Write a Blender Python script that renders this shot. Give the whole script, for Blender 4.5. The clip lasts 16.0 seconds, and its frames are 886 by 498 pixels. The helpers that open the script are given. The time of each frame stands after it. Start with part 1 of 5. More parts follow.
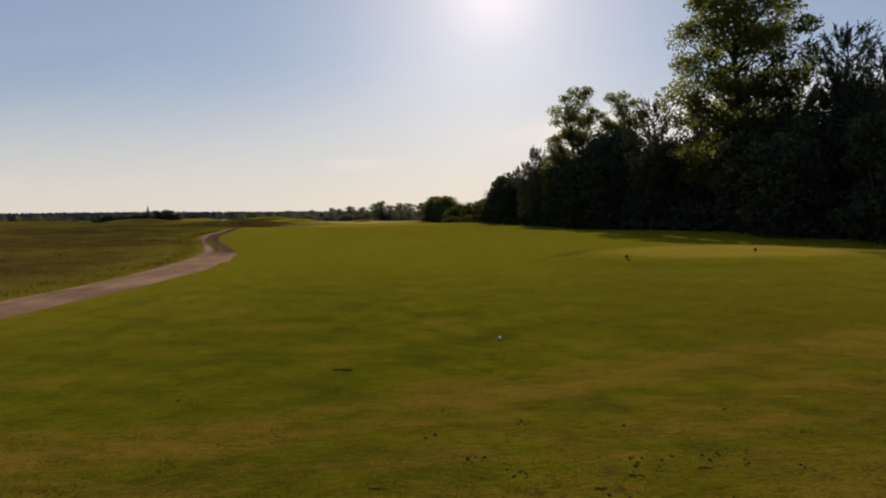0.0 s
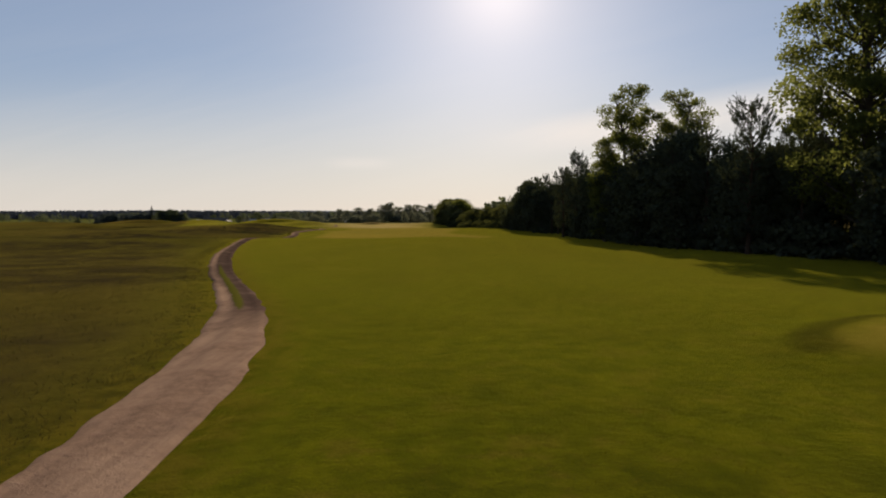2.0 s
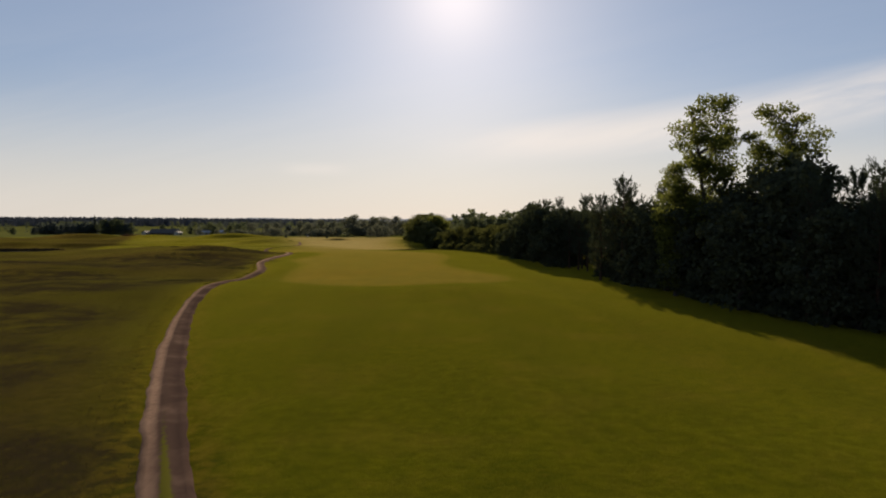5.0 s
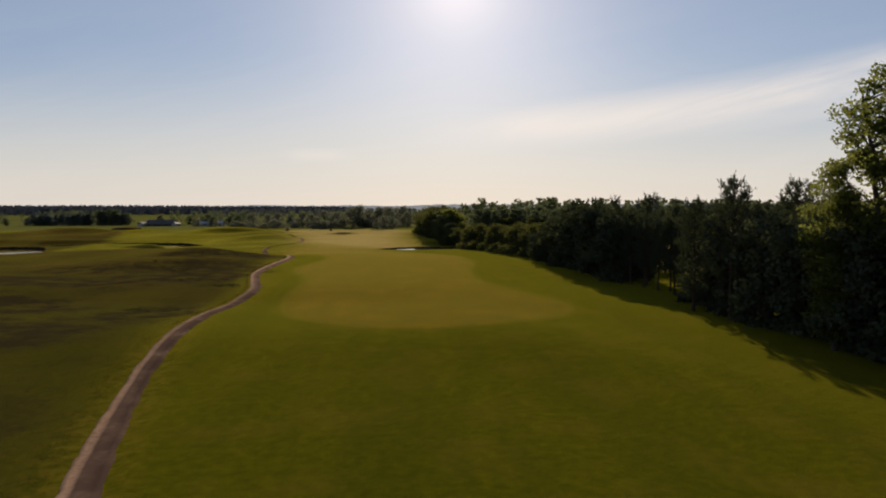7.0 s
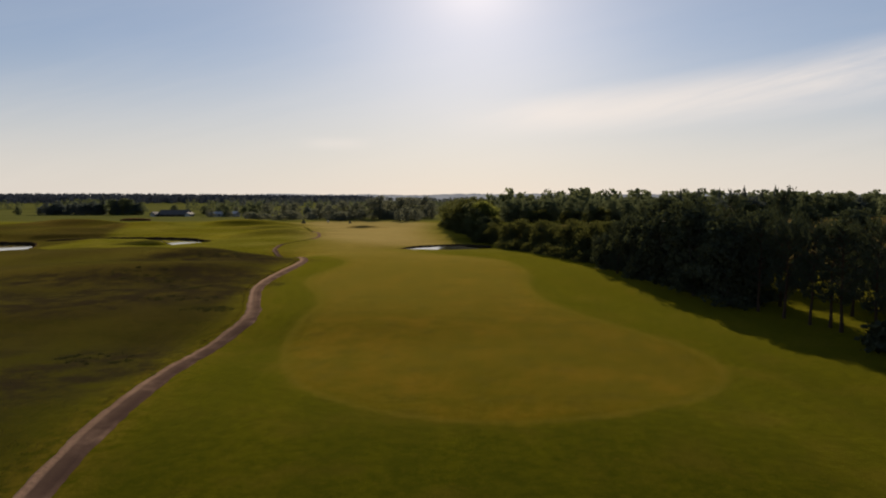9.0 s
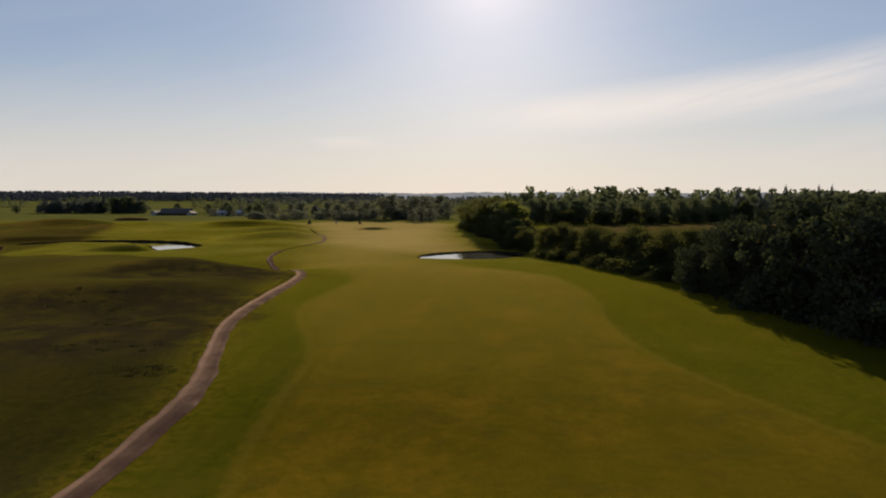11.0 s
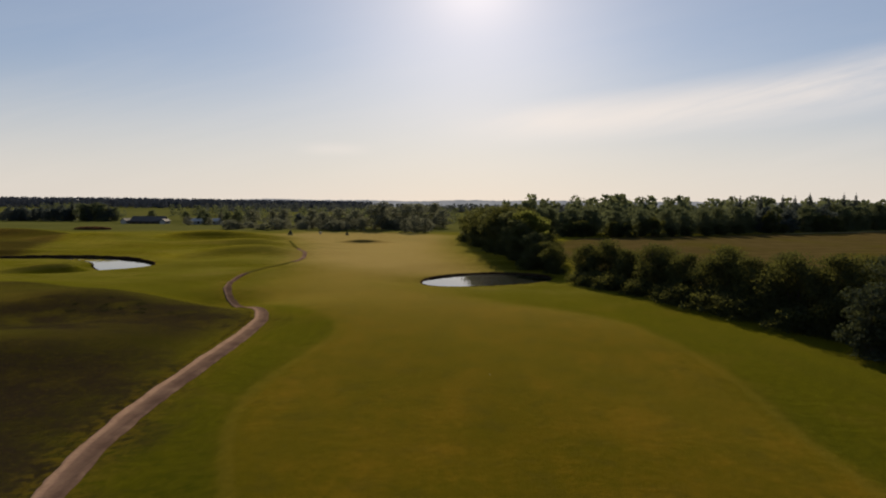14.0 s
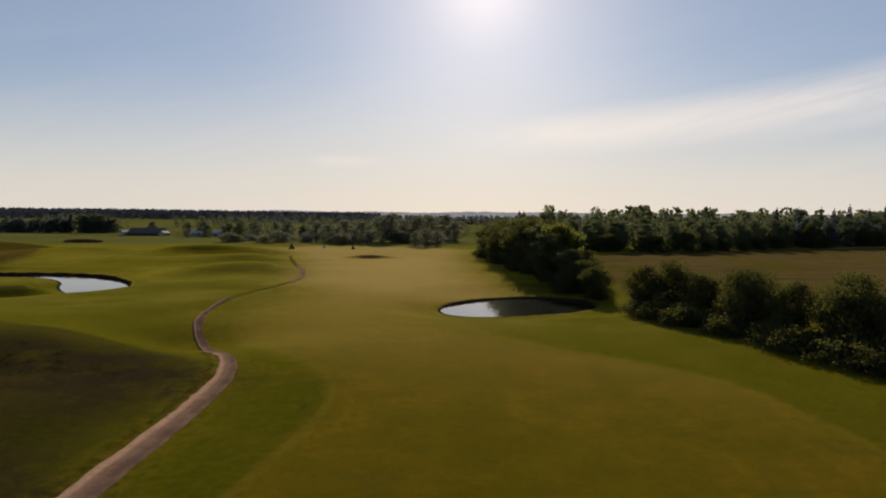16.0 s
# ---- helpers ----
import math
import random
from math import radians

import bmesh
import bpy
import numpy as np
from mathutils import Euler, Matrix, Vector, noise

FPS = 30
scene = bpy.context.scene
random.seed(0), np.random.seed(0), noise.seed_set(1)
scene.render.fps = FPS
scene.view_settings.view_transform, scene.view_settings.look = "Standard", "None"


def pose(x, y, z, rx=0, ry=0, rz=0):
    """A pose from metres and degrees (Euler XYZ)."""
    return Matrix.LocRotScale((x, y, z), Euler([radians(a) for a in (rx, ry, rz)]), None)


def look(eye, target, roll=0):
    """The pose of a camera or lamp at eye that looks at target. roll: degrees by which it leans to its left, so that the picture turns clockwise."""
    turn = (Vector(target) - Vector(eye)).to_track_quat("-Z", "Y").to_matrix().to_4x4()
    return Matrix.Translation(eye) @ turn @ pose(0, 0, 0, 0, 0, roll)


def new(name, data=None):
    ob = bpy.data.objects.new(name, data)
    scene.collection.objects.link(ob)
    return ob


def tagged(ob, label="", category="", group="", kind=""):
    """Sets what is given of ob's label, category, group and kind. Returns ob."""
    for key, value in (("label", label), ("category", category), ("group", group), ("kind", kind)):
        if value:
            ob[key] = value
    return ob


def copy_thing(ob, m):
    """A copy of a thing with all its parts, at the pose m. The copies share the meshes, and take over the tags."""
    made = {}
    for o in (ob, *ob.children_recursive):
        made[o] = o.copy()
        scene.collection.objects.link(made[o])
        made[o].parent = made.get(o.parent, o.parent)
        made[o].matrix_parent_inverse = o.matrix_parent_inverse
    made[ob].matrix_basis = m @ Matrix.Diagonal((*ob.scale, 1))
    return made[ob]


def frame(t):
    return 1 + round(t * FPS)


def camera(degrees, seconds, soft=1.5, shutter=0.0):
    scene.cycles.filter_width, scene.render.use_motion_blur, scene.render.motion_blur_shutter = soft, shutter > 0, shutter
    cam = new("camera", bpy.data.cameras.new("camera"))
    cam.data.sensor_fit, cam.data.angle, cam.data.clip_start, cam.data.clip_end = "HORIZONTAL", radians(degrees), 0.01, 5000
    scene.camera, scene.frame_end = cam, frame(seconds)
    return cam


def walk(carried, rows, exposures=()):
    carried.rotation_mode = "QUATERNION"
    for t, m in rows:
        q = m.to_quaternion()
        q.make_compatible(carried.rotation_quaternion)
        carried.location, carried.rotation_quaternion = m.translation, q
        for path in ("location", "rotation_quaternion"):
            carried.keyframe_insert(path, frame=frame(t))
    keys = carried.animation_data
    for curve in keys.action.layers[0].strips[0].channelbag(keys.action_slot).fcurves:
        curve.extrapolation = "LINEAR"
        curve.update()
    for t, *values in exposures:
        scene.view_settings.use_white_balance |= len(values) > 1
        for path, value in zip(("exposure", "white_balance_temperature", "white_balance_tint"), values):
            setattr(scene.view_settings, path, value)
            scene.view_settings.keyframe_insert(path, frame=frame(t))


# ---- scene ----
cam = camera(68.9, 16.0, soft=2.0)
PATH = [
    (0, (0.001, 0.000, 1.694), (-0.609, 19.966, 0.697), -0.62),
    (0.5, (-0.968, 2.146, 1.791), (-1.605, 22.111, 0.782), -0.54),
    (1, (-1.975, 4.480, 2.162), (-2.625, 24.443, 1.127), -0.42),
    (1.5, (-3.011, 6.853, 2.643), (-3.700, 26.816, 1.638), -0.38),
    (2, (-4.155, 9.366, 3.251), (-4.868, 29.327, 2.241), -0.29),
    (2.5, (-5.374, 12.158, 3.794), (-5.658, 32.134, 2.872), -0.30),
    (3, (-6.573, 15.100, 4.260), (-6.341, 35.082, 3.432), -0.12),
    (3.5, (-7.720, 17.982, 4.971), (-7.376, 37.963, 4.162), -0.09),
    (4, (-8.960, 21.062, 5.780), (-8.458, 41.040, 4.997), -0.09),
    (6.5, (-13.935, 42.155, 8.901), (-13.258, 62.115, 7.829), -0.01),
    (7, (-14.621, 47.047, 9.694), (-14.066, 67.000, 8.444), -0.28),
    (7.5, (-15.596, 52.518, 10.011), (-15.227, 72.466, 8.616), -0.33),
    (8, (-16.495, 57.956, 10.160), (-16.270, 77.898, 8.651), -0.25),
    (8.5, (-17.273, 63.145, 10.393), (-17.154, 83.084, 8.838), -0.17),
    (9, (-18.054, 68.382, 10.689), (-18.050, 88.319, 9.099), -0.10),
    (11.5, (-21.885, 96.163, 10.835), (-22.227, 116.092, 9.187), 0.09),
    (12, (-22.720, 100.675, 10.835), (-23.088, 120.603, 9.175), 0.17),
    (12.5, (-23.245, 104.977, 10.792), (-23.693, 124.905, 9.163), 0.17),
    (13, (-23.807, 109.389, 10.914), (-24.164, 129.318, 9.272), 0.16),
    (13.5, (-24.099, 113.595, 10.954), (-23.874, 133.536, 9.434), 0.30),
    (14, (-24.852, 118.138, 10.958), (-24.782, 138.089, 9.560), 0.29),
    (14.5, (-25.480, 122.806, 10.924), (-25.477, 142.766, 9.648), 0.30),
    (15, (-25.928, 127.338, 10.877), (-25.971, 147.303, 9.707), 0.40),
    (15.5, (-26.363, 131.664, 10.990), (-26.477, 151.633, 9.882), 0.37),
    (16, (-26.770, 135.995, 10.977), (-26.947, 155.967, 9.935), 0.39),
]
walk(cam, [(t, look(eye, target, roll)) for t, eye, target, roll in PATH], [(0.0, 0.75, 6500, 13), (16.0, 0.75, 6500, 13)])

# ---------------------------------------------------------------- light
SUN_AZ, SUN_EL = 2.9, 19.5          # degrees to the right of +y, above the horizon
sun_way = Vector((math.sin(radians(SUN_AZ)) * math.cos(radians(SUN_EL)), math.cos(radians(SUN_AZ)) * math.cos(radians(SUN_EL)), math.sin(radians(SUN_EL))))
sun = new("sun", bpy.data.lights.new("sun", "SUN"))
sun.data.energy, sun.data.angle, sun.data.color = 5.0, radians(0.6), (1.0, 0.85, 0.62)
sun.matrix_world = look(sun_way * 300, (0, 0, 0))


class Nodes:
    """Short hand for a node tree."""

    def __init__(self, tree):
        self.tree = tree
        tree.nodes.clear()

    def add(self, kind, sockets=None, **values):
        node = self.tree.nodes.new(kind)
        for k, v in values.items():
            setattr(node, k, v)
        for k, v in (sockets or {}).items():
            if isinstance(v, bpy.types.NodeSocket):
                self.tree.links.new(v, node.inputs[k])
            else:
                node.inputs[k].default_value = v
        return node

    def math(self, op, a, b=0.0, c=0.0, clamp=False):
        return self.add("ShaderNodeMath", {0: a, 1: b, 2: c}, operation=op, use_clamp=clamp).outputs[0]

    def ramp(self, value, lo, hi, to_lo=0.0, to_hi=1.0):
        return self.add("ShaderNodeMapRange", {0: value, 1: lo, 2: hi, 3: to_lo, 4: to_hi}, interpolation_type="SMOOTHSTEP").outputs[0]

    def mix(self, fac, a, b):
        n = self.add("ShaderNodeMix", data_type="RGBA")
        for sock, v in ((n.inputs[0], fac), (n.inputs[6], a), (n.inputs[7], b)):
            if isinstance(v, bpy.types.NodeSocket):
                self.tree.links.new(v, sock)
            else:
                sock.default_value = v if not isinstance(v, tuple) or len(v) == 4 else (*v, 1)
        return n.outputs[2]

    def noise(self, scale, detail=3.0, rough=0.55, vector=None, distortion=0.0):
        s = {"Scale": scale, "Detail": detail, "Roughness": rough, "Distortion": distortion}
        if vector is not None:
            s["Vector"] = vector
        return self.add("ShaderNodeTexNoise", s).outputs["Fac"]


world = bpy.data.worlds.new("sky")
scene.world = world
world.use_nodes = True
n = Nodes(world.node_tree)
sky = n.add("ShaderNodeTexSky", sky_type="NISHITA", sun_disc=False, sun_elevation=radians(SUN_EL), sun_rotation=radians(SUN_AZ), altitude=50.0, air_density=1.0, dust_density=0.3, ozone_density=2.0)
way = n.add("ShaderNodeTexCoord").outputs["Generated"]
sep = n.add("ShaderNodeSeparateXYZ", {0: way})
fwd = n.math("MAXIMUM", n.math("ABSOLUTE", sep.outputs[1]), 0.05)
az, el = n.math("DIVIDE", sep.outputs[0], fwd), n.math("DIVIDE", sep.outputs[2], fwd)
flat = n.add("ShaderNodeCombineXYZ", {0: n.math("ADD", az, n.math("MULTIPLY", el, -2.0)), 1: n.math("MULTIPLY", n.math("SUBTRACT", el, n.math("MULTIPLY", az, 0.16)), 5.0)}).outputs[0]
wisp = n.noise(3.4, 8.0, 0.62, flat, 0.4)
wide = n.math("MULTIPLY_ADD", az, 0.045, 0.036)
streak = n.math("SUBTRACT", el, n.math("MULTIPLY_ADD", az, n.math("MULTIPLY_ADD", az, 0.11, 0.05), 0.114))
band = n.math("MULTIPLY", n.ramp(n.math("DIVIDE", n.math("ABSOLUTE", streak), wide), 0.0, 1.0, 1.0, 0.0), n.math("MULTIPLY", n.ramp(az, -0.04, 0.2), n.ramp(sep.outputs[1], 0.0, 0.1)))
band = n.math("MULTIPLY", band, n.ramp(wisp, 0.08, 0.60))
small = n.math("MULTIPLY", n.ramp(n.math("ABSOLUTE", n.math("SUBTRACT", el, 0.083)), 0.0, 0.014, 1.0, 0.0), n.ramp(n.math("ABSOLUTE", n.math("ADD", az, 0.165)), 0.01, 0.07, 1.0, 0.0))
veil = n.math("MULTIPLY", n.ramp(el, 0.02, 0.45, 1.0, 0.0), n.ramp(wisp, 0.35, 0.75))
cloud = n.math("ADD", n.math("MULTIPLY", band, 0.72), n.math("ADD", n.math("MULTIPLY", small, 0.3), n.math("MULTIPLY", veil, 0.10)), clamp=True)
toward = n.ramp(sep.outputs[1], -0.3, 0.75, 0.28, 1.0)
haze = n.math("MULTIPLY", n.math("MULTIPLY", n.ramp(el, -0.02, 0.26, 1.0, 0.0), 0.84), toward)
tint = n.mix(n.math("MULTIPLY", toward, 0.42), sky.outputs[0], (7.1, 8.5, 11.3))
tint = n.mix(haze, tint, (12.3, 11.3, 9.8))
tint = n.mix(cloud, tint, (14.6, 13.4, 12.0))
# the bright ring of haze close round the sun
near_sun = n.add("ShaderNodeVectorMath", {0: way, 1: tuple(sun_way)}, operation="DOT_PRODUCT").outputs["Value"]
glare = n.math("ADD", n.math("MULTIPLY", n.math("POWER", n.math("MAXIMUM", near_sun, 0.0), 420.0), 0.26), n.math("MULTIPLY", n.math("POWER", n.math("MAXIMUM", near_sun, 0.0), 60.0), 0.19))
tint = n.mix(glare, tint, (26.0, 23.0, 21.5))
bg = n.add("ShaderNodeBackground", {0: tint, 1: 0.0365})
n.tree.links.new(bg.outputs[0], n.add("ShaderNodeOutputWorld").inputs[0])


# ---------------------------------------------------------------- materials
def material(name):
    m = bpy.data.materials.new(name)
    m.use_nodes = True
    return m, Nodes(m.node_tree)


def finish(n, color, rough=0.9, bump=None, strength=0.3, distance=0.05, translucent=None, amount=0.4, specular=0.25, metallic=0.0, sheen=0.0, sheen_tint=(1, 1, 1)):
    s = {"Base Color": color if isinstance(color, bpy.types.NodeSocket) else (*color, 1), "Roughness": rough, "Specular IOR Level": specular, "Metallic": metallic, "Sheen Weight": sheen, "Sheen Roughness": 0.2, "Sheen Tint": sheen_tint if isinstance(sheen_tint, bpy.types.NodeSocket) else (*sheen_tint, 1)}
    if bump is not None:
        s["Normal"] = n.add("ShaderNodeBump", {"Strength": strength, "Distance": distance, "Height": bump}).outputs[0]
    out = n.add("ShaderNodeBsdfPrincipled", s).outputs[0]
    if translucent is not None:
        t = n.add("ShaderNodeBsdfTranslucent", {"Color": translucent if isinstance(translucent, bpy.types.NodeSocket) else (*translucent, 1)}).outputs[0]
        out = n.add("ShaderNodeMixShader", {0: amount, 1: out, 2: t}).outputs[0]
    n.tree.links.new(out, n.add("ShaderNodeOutputMaterial").inputs[0])


def attribute(n, name):
    return n.add("ShaderNodeAttribute", attribute_name=name).outputs["Fac"]


def position(n):
    return n.add("ShaderNodeNewGeometry").outputs["Position"]


def ground_material():
    m, n = material("grassland")
    p = position(n)
    fine, mid, broad, huge = n.noise(22, 4, 0.7, p), n.noise(1.7, 4, 0.6, p), n.noise(0.23, 4, 0.6, p), n.noise(0.035, 3, 0.5, p)
    along = n.add("ShaderNodeMapping", {"Vector": p, "Rotation": (0, 0, radians(-9)), "Scale": (0.30, 0.035, 1)}).outputs[0]
    mow = n.noise(1.0, 2, 0.5, along)
    grass = n.mix(n.ramp(mid, 0.3, 0.72), GRASS_DARK, GRASS_LIGHT)
    grass = n.mix(n.math("MULTIPLY", n.ramp(broad, 0.45, 0.75), 0.6), grass, GRASS_DRY)
    grass = n.mix(n.math("MULTIPLY", n.ramp(mow, 0.42, 0.62), 0.3), grass, GRASS_DEEP)
    cut = n.mix(n.ramp(n.math("MULTIPLY_ADD", broad, 0.6, n.math("MULTIPLY", mid, 0.4)), 0.35, 0.68), FAIR_GREEN, FAIR_TAN)
    cut = n.mix(n.math("MULTIPLY", n.ramp(mow, 0.43, 0.6), 0.5), cut, FAIR_GREEN)
    cut = n.mix(n.math("MULTIPLY", n.ramp(n.noise(0.06, 4, 0.6, p), 0.44, 0.62), 0.6), cut, FAIR_GREEN)
    blotch = n.noise(0.42, 5, 0.64, p)
    cut = n.mix(n.ramp(blotch, 0.50, 0.66, 0.0, 0.5), cut, FAIR_SHADE)
    cut = n.mix(n.ramp(blotch, 0.46, 0.34, 0.0, 0.35), cut, FAIR_TAN)
    wild = n.mix(n.ramp(n.math("MULTIPLY_ADD", mid, 0.35, n.math("MULTIPLY", n.noise(0.11, 5, 0.62, p), 0.65)), 0.38, 0.62), ROUGH_DARK, ROUGH_BROWN)
    wild = n.mix(n.math("MULTIPLY", n.ramp(huge, 0.42, 0.62), 0.5), wild, GRASS_DARK)
    wob = n.math("MULTIPLY", n.math("SUBTRACT", n.noise(0.9, 3, 0.6, p), 0.5), 1.6)

    def zone(name, base, top, w=0.35, amount=1.0, wander=1.0):
        d = n.math("ADD", attribute(n, name), n.math("MULTIPLY", wob, wander))
        return n.mix(n.math("MULTIPLY", n.ramp(d, -w, w), amount), base, top)

    patchy = n.noise(1.0, 5, 0.62, n.add("ShaderNodeMapping", {"Vector": p, "Scale": (0.022, 0.07, 1)}).outputs[0])
    lea = n.mix(n.ramp(patchy, 0.40, 0.62), MEADOW, GRASS_DARK)
    lea = n.mix(n.math("MULTIPLY", n.ramp(n.noise(0.12, 5, 0.65, p), 0.48, 0.70), 0.35), lea, TAN_HAZED)
    col = zone("meadow", grass, lea, 14.0, 0.8, 6.0)
    col = zone("wild", col, wild, 3.0, 1.0, 1.6)
    tawny = n.math("MULTIPLY", n.ramp(attribute(n, "tawny"), -30.0, 30.0), n.ramp(n.noise(0.4, 5, 0.65, p), 0.25, 0.6, 0.35, 0.9))
    col = n.mix(tawny, col, n.mix(n.ramp(mid, 0.3, 0.7), TAWNY_DARK, TAWNY))
    heath = n.math("MULTIPLY", n.ramp(n.math("ADD", attribute(n, "heath"), n.math("MULTIPLY", wob, 3.0)), -3.0, 3.0), n.ramp(n.noise(0.30, 6, 0.66, p), 0.28, 0.64))
    col = n.mix(n.math("MULTIPLY", heath, 0.95), col, HEATH)
    # Fairway paled with distance: yellowish glare is painted into its tan.
    far_glare = n.math("MULTIPLY", n.ramp(n.math("ADD", attribute(n, "meadow"), n.math("MULTIPLY", wob, 5.0)), -32.0, 30.0), 0.75)
    cut = n.mix(far_glare, cut, TAN_HAZED)
    col = zone("fairway", col, cut, 1.1, 0.9, 1.0)
    lip = n.ramp(n.math("ABSOLUTE", n.math("ADD", attribute(n, "fairway"), n.math("MULTIPLY", wob, 0.45))), 0.12, 0.55, 1.0, 0.0)
    col = n.mix(n.math("MULTIPLY", lip, 0.15), col, TEE_GRASS)
    # Dry tan turf, brightened and widened to carry the far haze.
    col = zone("dry", col, TAN_HAZED, 7.0, 0.75, 4.0)
    # Lighter, greener turf right of the track, fading out away from the start.
    lush = n.math("MULTIPLY", n.ramp(attribute(n, "lush"), -30.0, 25.0), n.ramp(n.noise(0.16, 4, 0.6, p), 0.25, 0.6, 0.35, 1.0))
    col = n.mix(n.math("MULTIPLY", lush, 0.6), col, n.mix(n.ramp(mid, 0.3, 0.7), START_DARK, START_LIGHT))
    mottle = n.noise(0.8, 5, 0.66, p)
    rough_cut = n.ramp(attribute(n, "lush"), 24.0, 36.0, 0.35, 1.0)
    col = n.mix(n.math("MULTIPLY", n.math("MULTIPLY", lush, rough_cut), n.ramp(mottle, 0.48, 0.64, 0.0, 0.85)), col, GRASS_DEEP)
    col = n.mix(n.math("MULTIPLY", n.math("MULTIPLY", lush, rough_cut), n.ramp(mottle, 0.47, 0.34, 0.0, 0.5)), col, SCUFF)
    worn_tee = n.math("MULTIPLY", n.ramp(n.math("ADD", attribute(n, "tee"), n.math("MULTIPLY", wob, 0.8)), -0.6, 2.2), n.ramp(n.noise(0.35, 5, 0.65, p), 0.30, 0.58, 0.5, 0.95))
    col = n.mix(worn_tee, col, TEE_GRASS)
    thin = n.math("MULTIPLY", n.ramp(n.math("ADD", attribute(n, "thin"), n.math("MULTIPLY", wob, 2.0)), -2.0, 3.0), n.ramp(n.noise(0.7, 6, 0.7, p), 0.36, 0.60, 0.15, 0.85))
    col = n.mix(thin, col, THIN_TURF)
    # Narrow darker line along the far rim of the tee.
    col = n.mix(n.ramp(attribute(n, "fringe"), -0.2, 0.4, 0.0, 0.9), col, RIM_DARK)
    crop = n.mix(n.ramp(n.noise(0.012, 3, 0.5, p), 0.42, 0.58), (0.085, 0.092, 0.034), (0.060, 0.070, 0.026))
    col = n.mix(n.ramp(attribute(n, "crops"), -20.0, 20.0, 0.0, 0.85), col, crop)
    furrow = n.noise(1.0, 4, 0.6, n.add("ShaderNodeMapping", {"Vector": p, "Rotation": (0, 0, radians(8)), "Scale": (0.02, 0.35, 1)}).outputs[0])
    soil = n.mix(n.ramp(n.math("MULTIPLY_ADD", furrow, 0.6, n.math("MULTIPLY", broad, 0.4)), 0.36, 0.62), PLOUGH_DARK, PLOUGH_LIGHT)
    soil = n.mix(n.math("MULTIPLY", n.ramp(n.noise(0.05, 4, 0.6, p), 0.48, 0.66), 0.55), soil, GRASS_LIGHT)
    soil = n.mix(n.ramp(n.math("ADD", attribute(n, "headland"), n.math("MULTIPLY", wob, 1.5)), -2.0, 2.0, 0.0, 0.9), soil, STUBBLE)
    col = zone("plough", col, soil, 3.0)
    wear = n.math("MULTIPLY", n.ramp(attribute(n, "verge"), -1.0, 0.6), n.ramp(mid, 0.40, 0.62))
    col = n.mix(n.math("MULTIPLY", wear, 0.7), col, GRASS_DRY)
    worn = n.math("ADD", attribute(n, "scuff"), n.math("MULTIPLY", wob, 0.9))
    rub = n.noise(1.0, 6, 0.68, n.add("ShaderNodeMapping", {"Vector": p, "Rotation": (0, 0, radians(-25)), "Scale": (0.9, 2.0, 1)}).outputs[0])
    edge = n.math("MULTIPLY", n.ramp(n.math("ABSOLUTE", n.math("SUBTRACT", worn, 0.3)), 0.15, 0.9, 1.0, 0.0), n.ramp(rub, 0.38, 0.58, 0.2, 1.0))
    scuff = n.math("MAXIMUM", n.math("MULTIPLY", n.ramp(worn, -0.6, 0.8), n.ramp(rub, 0.45, 0.65, 0.12, 0.85)), edge)
    col = n.mix(n.math("MULTIPLY", scuff, 0.78), col, SCUFF)
    bare = n.math("MULTIPLY", n.ramp(worn, 1.2, 3.2), n.ramp(n.noise(2.6, 5, 0.7, p), 0.55, 0.66, 0.0, 0.7))
    col = n.mix(bare, col, BARE_SOIL)
    bank = n.ramp(n.math("ADD", attribute(n, "bank"), n.math("MULTIPLY", wob, 0.2)), -0.2, 0.15)
    col = n.mix(bank, col, MUD)
    col = n.mix(n.math("MULTIPLY", n.ramp(fine, 0.35, 0.75), 0.35), col, n.mix(0.5, col, GRASS_DEEP))
    col = n.mix(0.15, col, THATCH)
    gloss = n.math("MULTIPLY", n.ramp(attribute(n, "wild"), -1.0, 4.0, 0.35, 0.17), n.ramp(heath, 0.0, 1.0, 1.0, 0.22))
    dry_nap = n.ramp(n.math("ADD", attribute(n, "fairway"), wob), -2.0, 2.0)
    gloss = n.math("ADD", gloss, n.math("MULTIPLY", dry_nap, 0.14))
    gloss = n.math("MULTIPLY", gloss, n.ramp(attribute(n, "meadow"), -14.0, 14.0, 1.0, 0.78))
    # Extra sheen at the far end, standing for the haze there.
    hazed_end = n.ramp(n.math("ADD", attribute(n, "dry"), n.math("MULTIPLY", wob, 4.0)), -14.0, 8.0)
    gloss = n.math("MULTIPLY_ADD", hazed_end, 0.22, gloss)
    gloss = n.math("MULTIPLY_ADD", tawny, 0.09, gloss)
    gloss = n.math("MULTIPLY", gloss, n.ramp(attribute(n, "plough"), -3.0, 3.0, 1.0, 0.0))
    gloss = n.math("MULTIPLY", gloss, n.ramp(attribute(n, "crops"), -20.0, 20.0, 1.0, 0.3))
    tuft = n.noise(5.5, 5, 0.68, p)
    col = n.mix(n.math("MULTIPLY", n.ramp(tuft, 0.46, 0.70), 0.38), col, n.mix(0.55, col, GRASS_DEEP))
    col = n.mix(n.math("MULTIPLY", n.ramp(n.noise(3.1, 4, 0.62, p), 0.52, 0.72), 0.35), col, n.mix(0.6, col, GRASS_DRY))
    height = n.math("ADD", n.math("MULTIPLY", fine, 0.35), n.math("ADD", n.math("MULTIPLY", mid, 0.75), n.math("MULTIPLY", tuft, 0.6)))
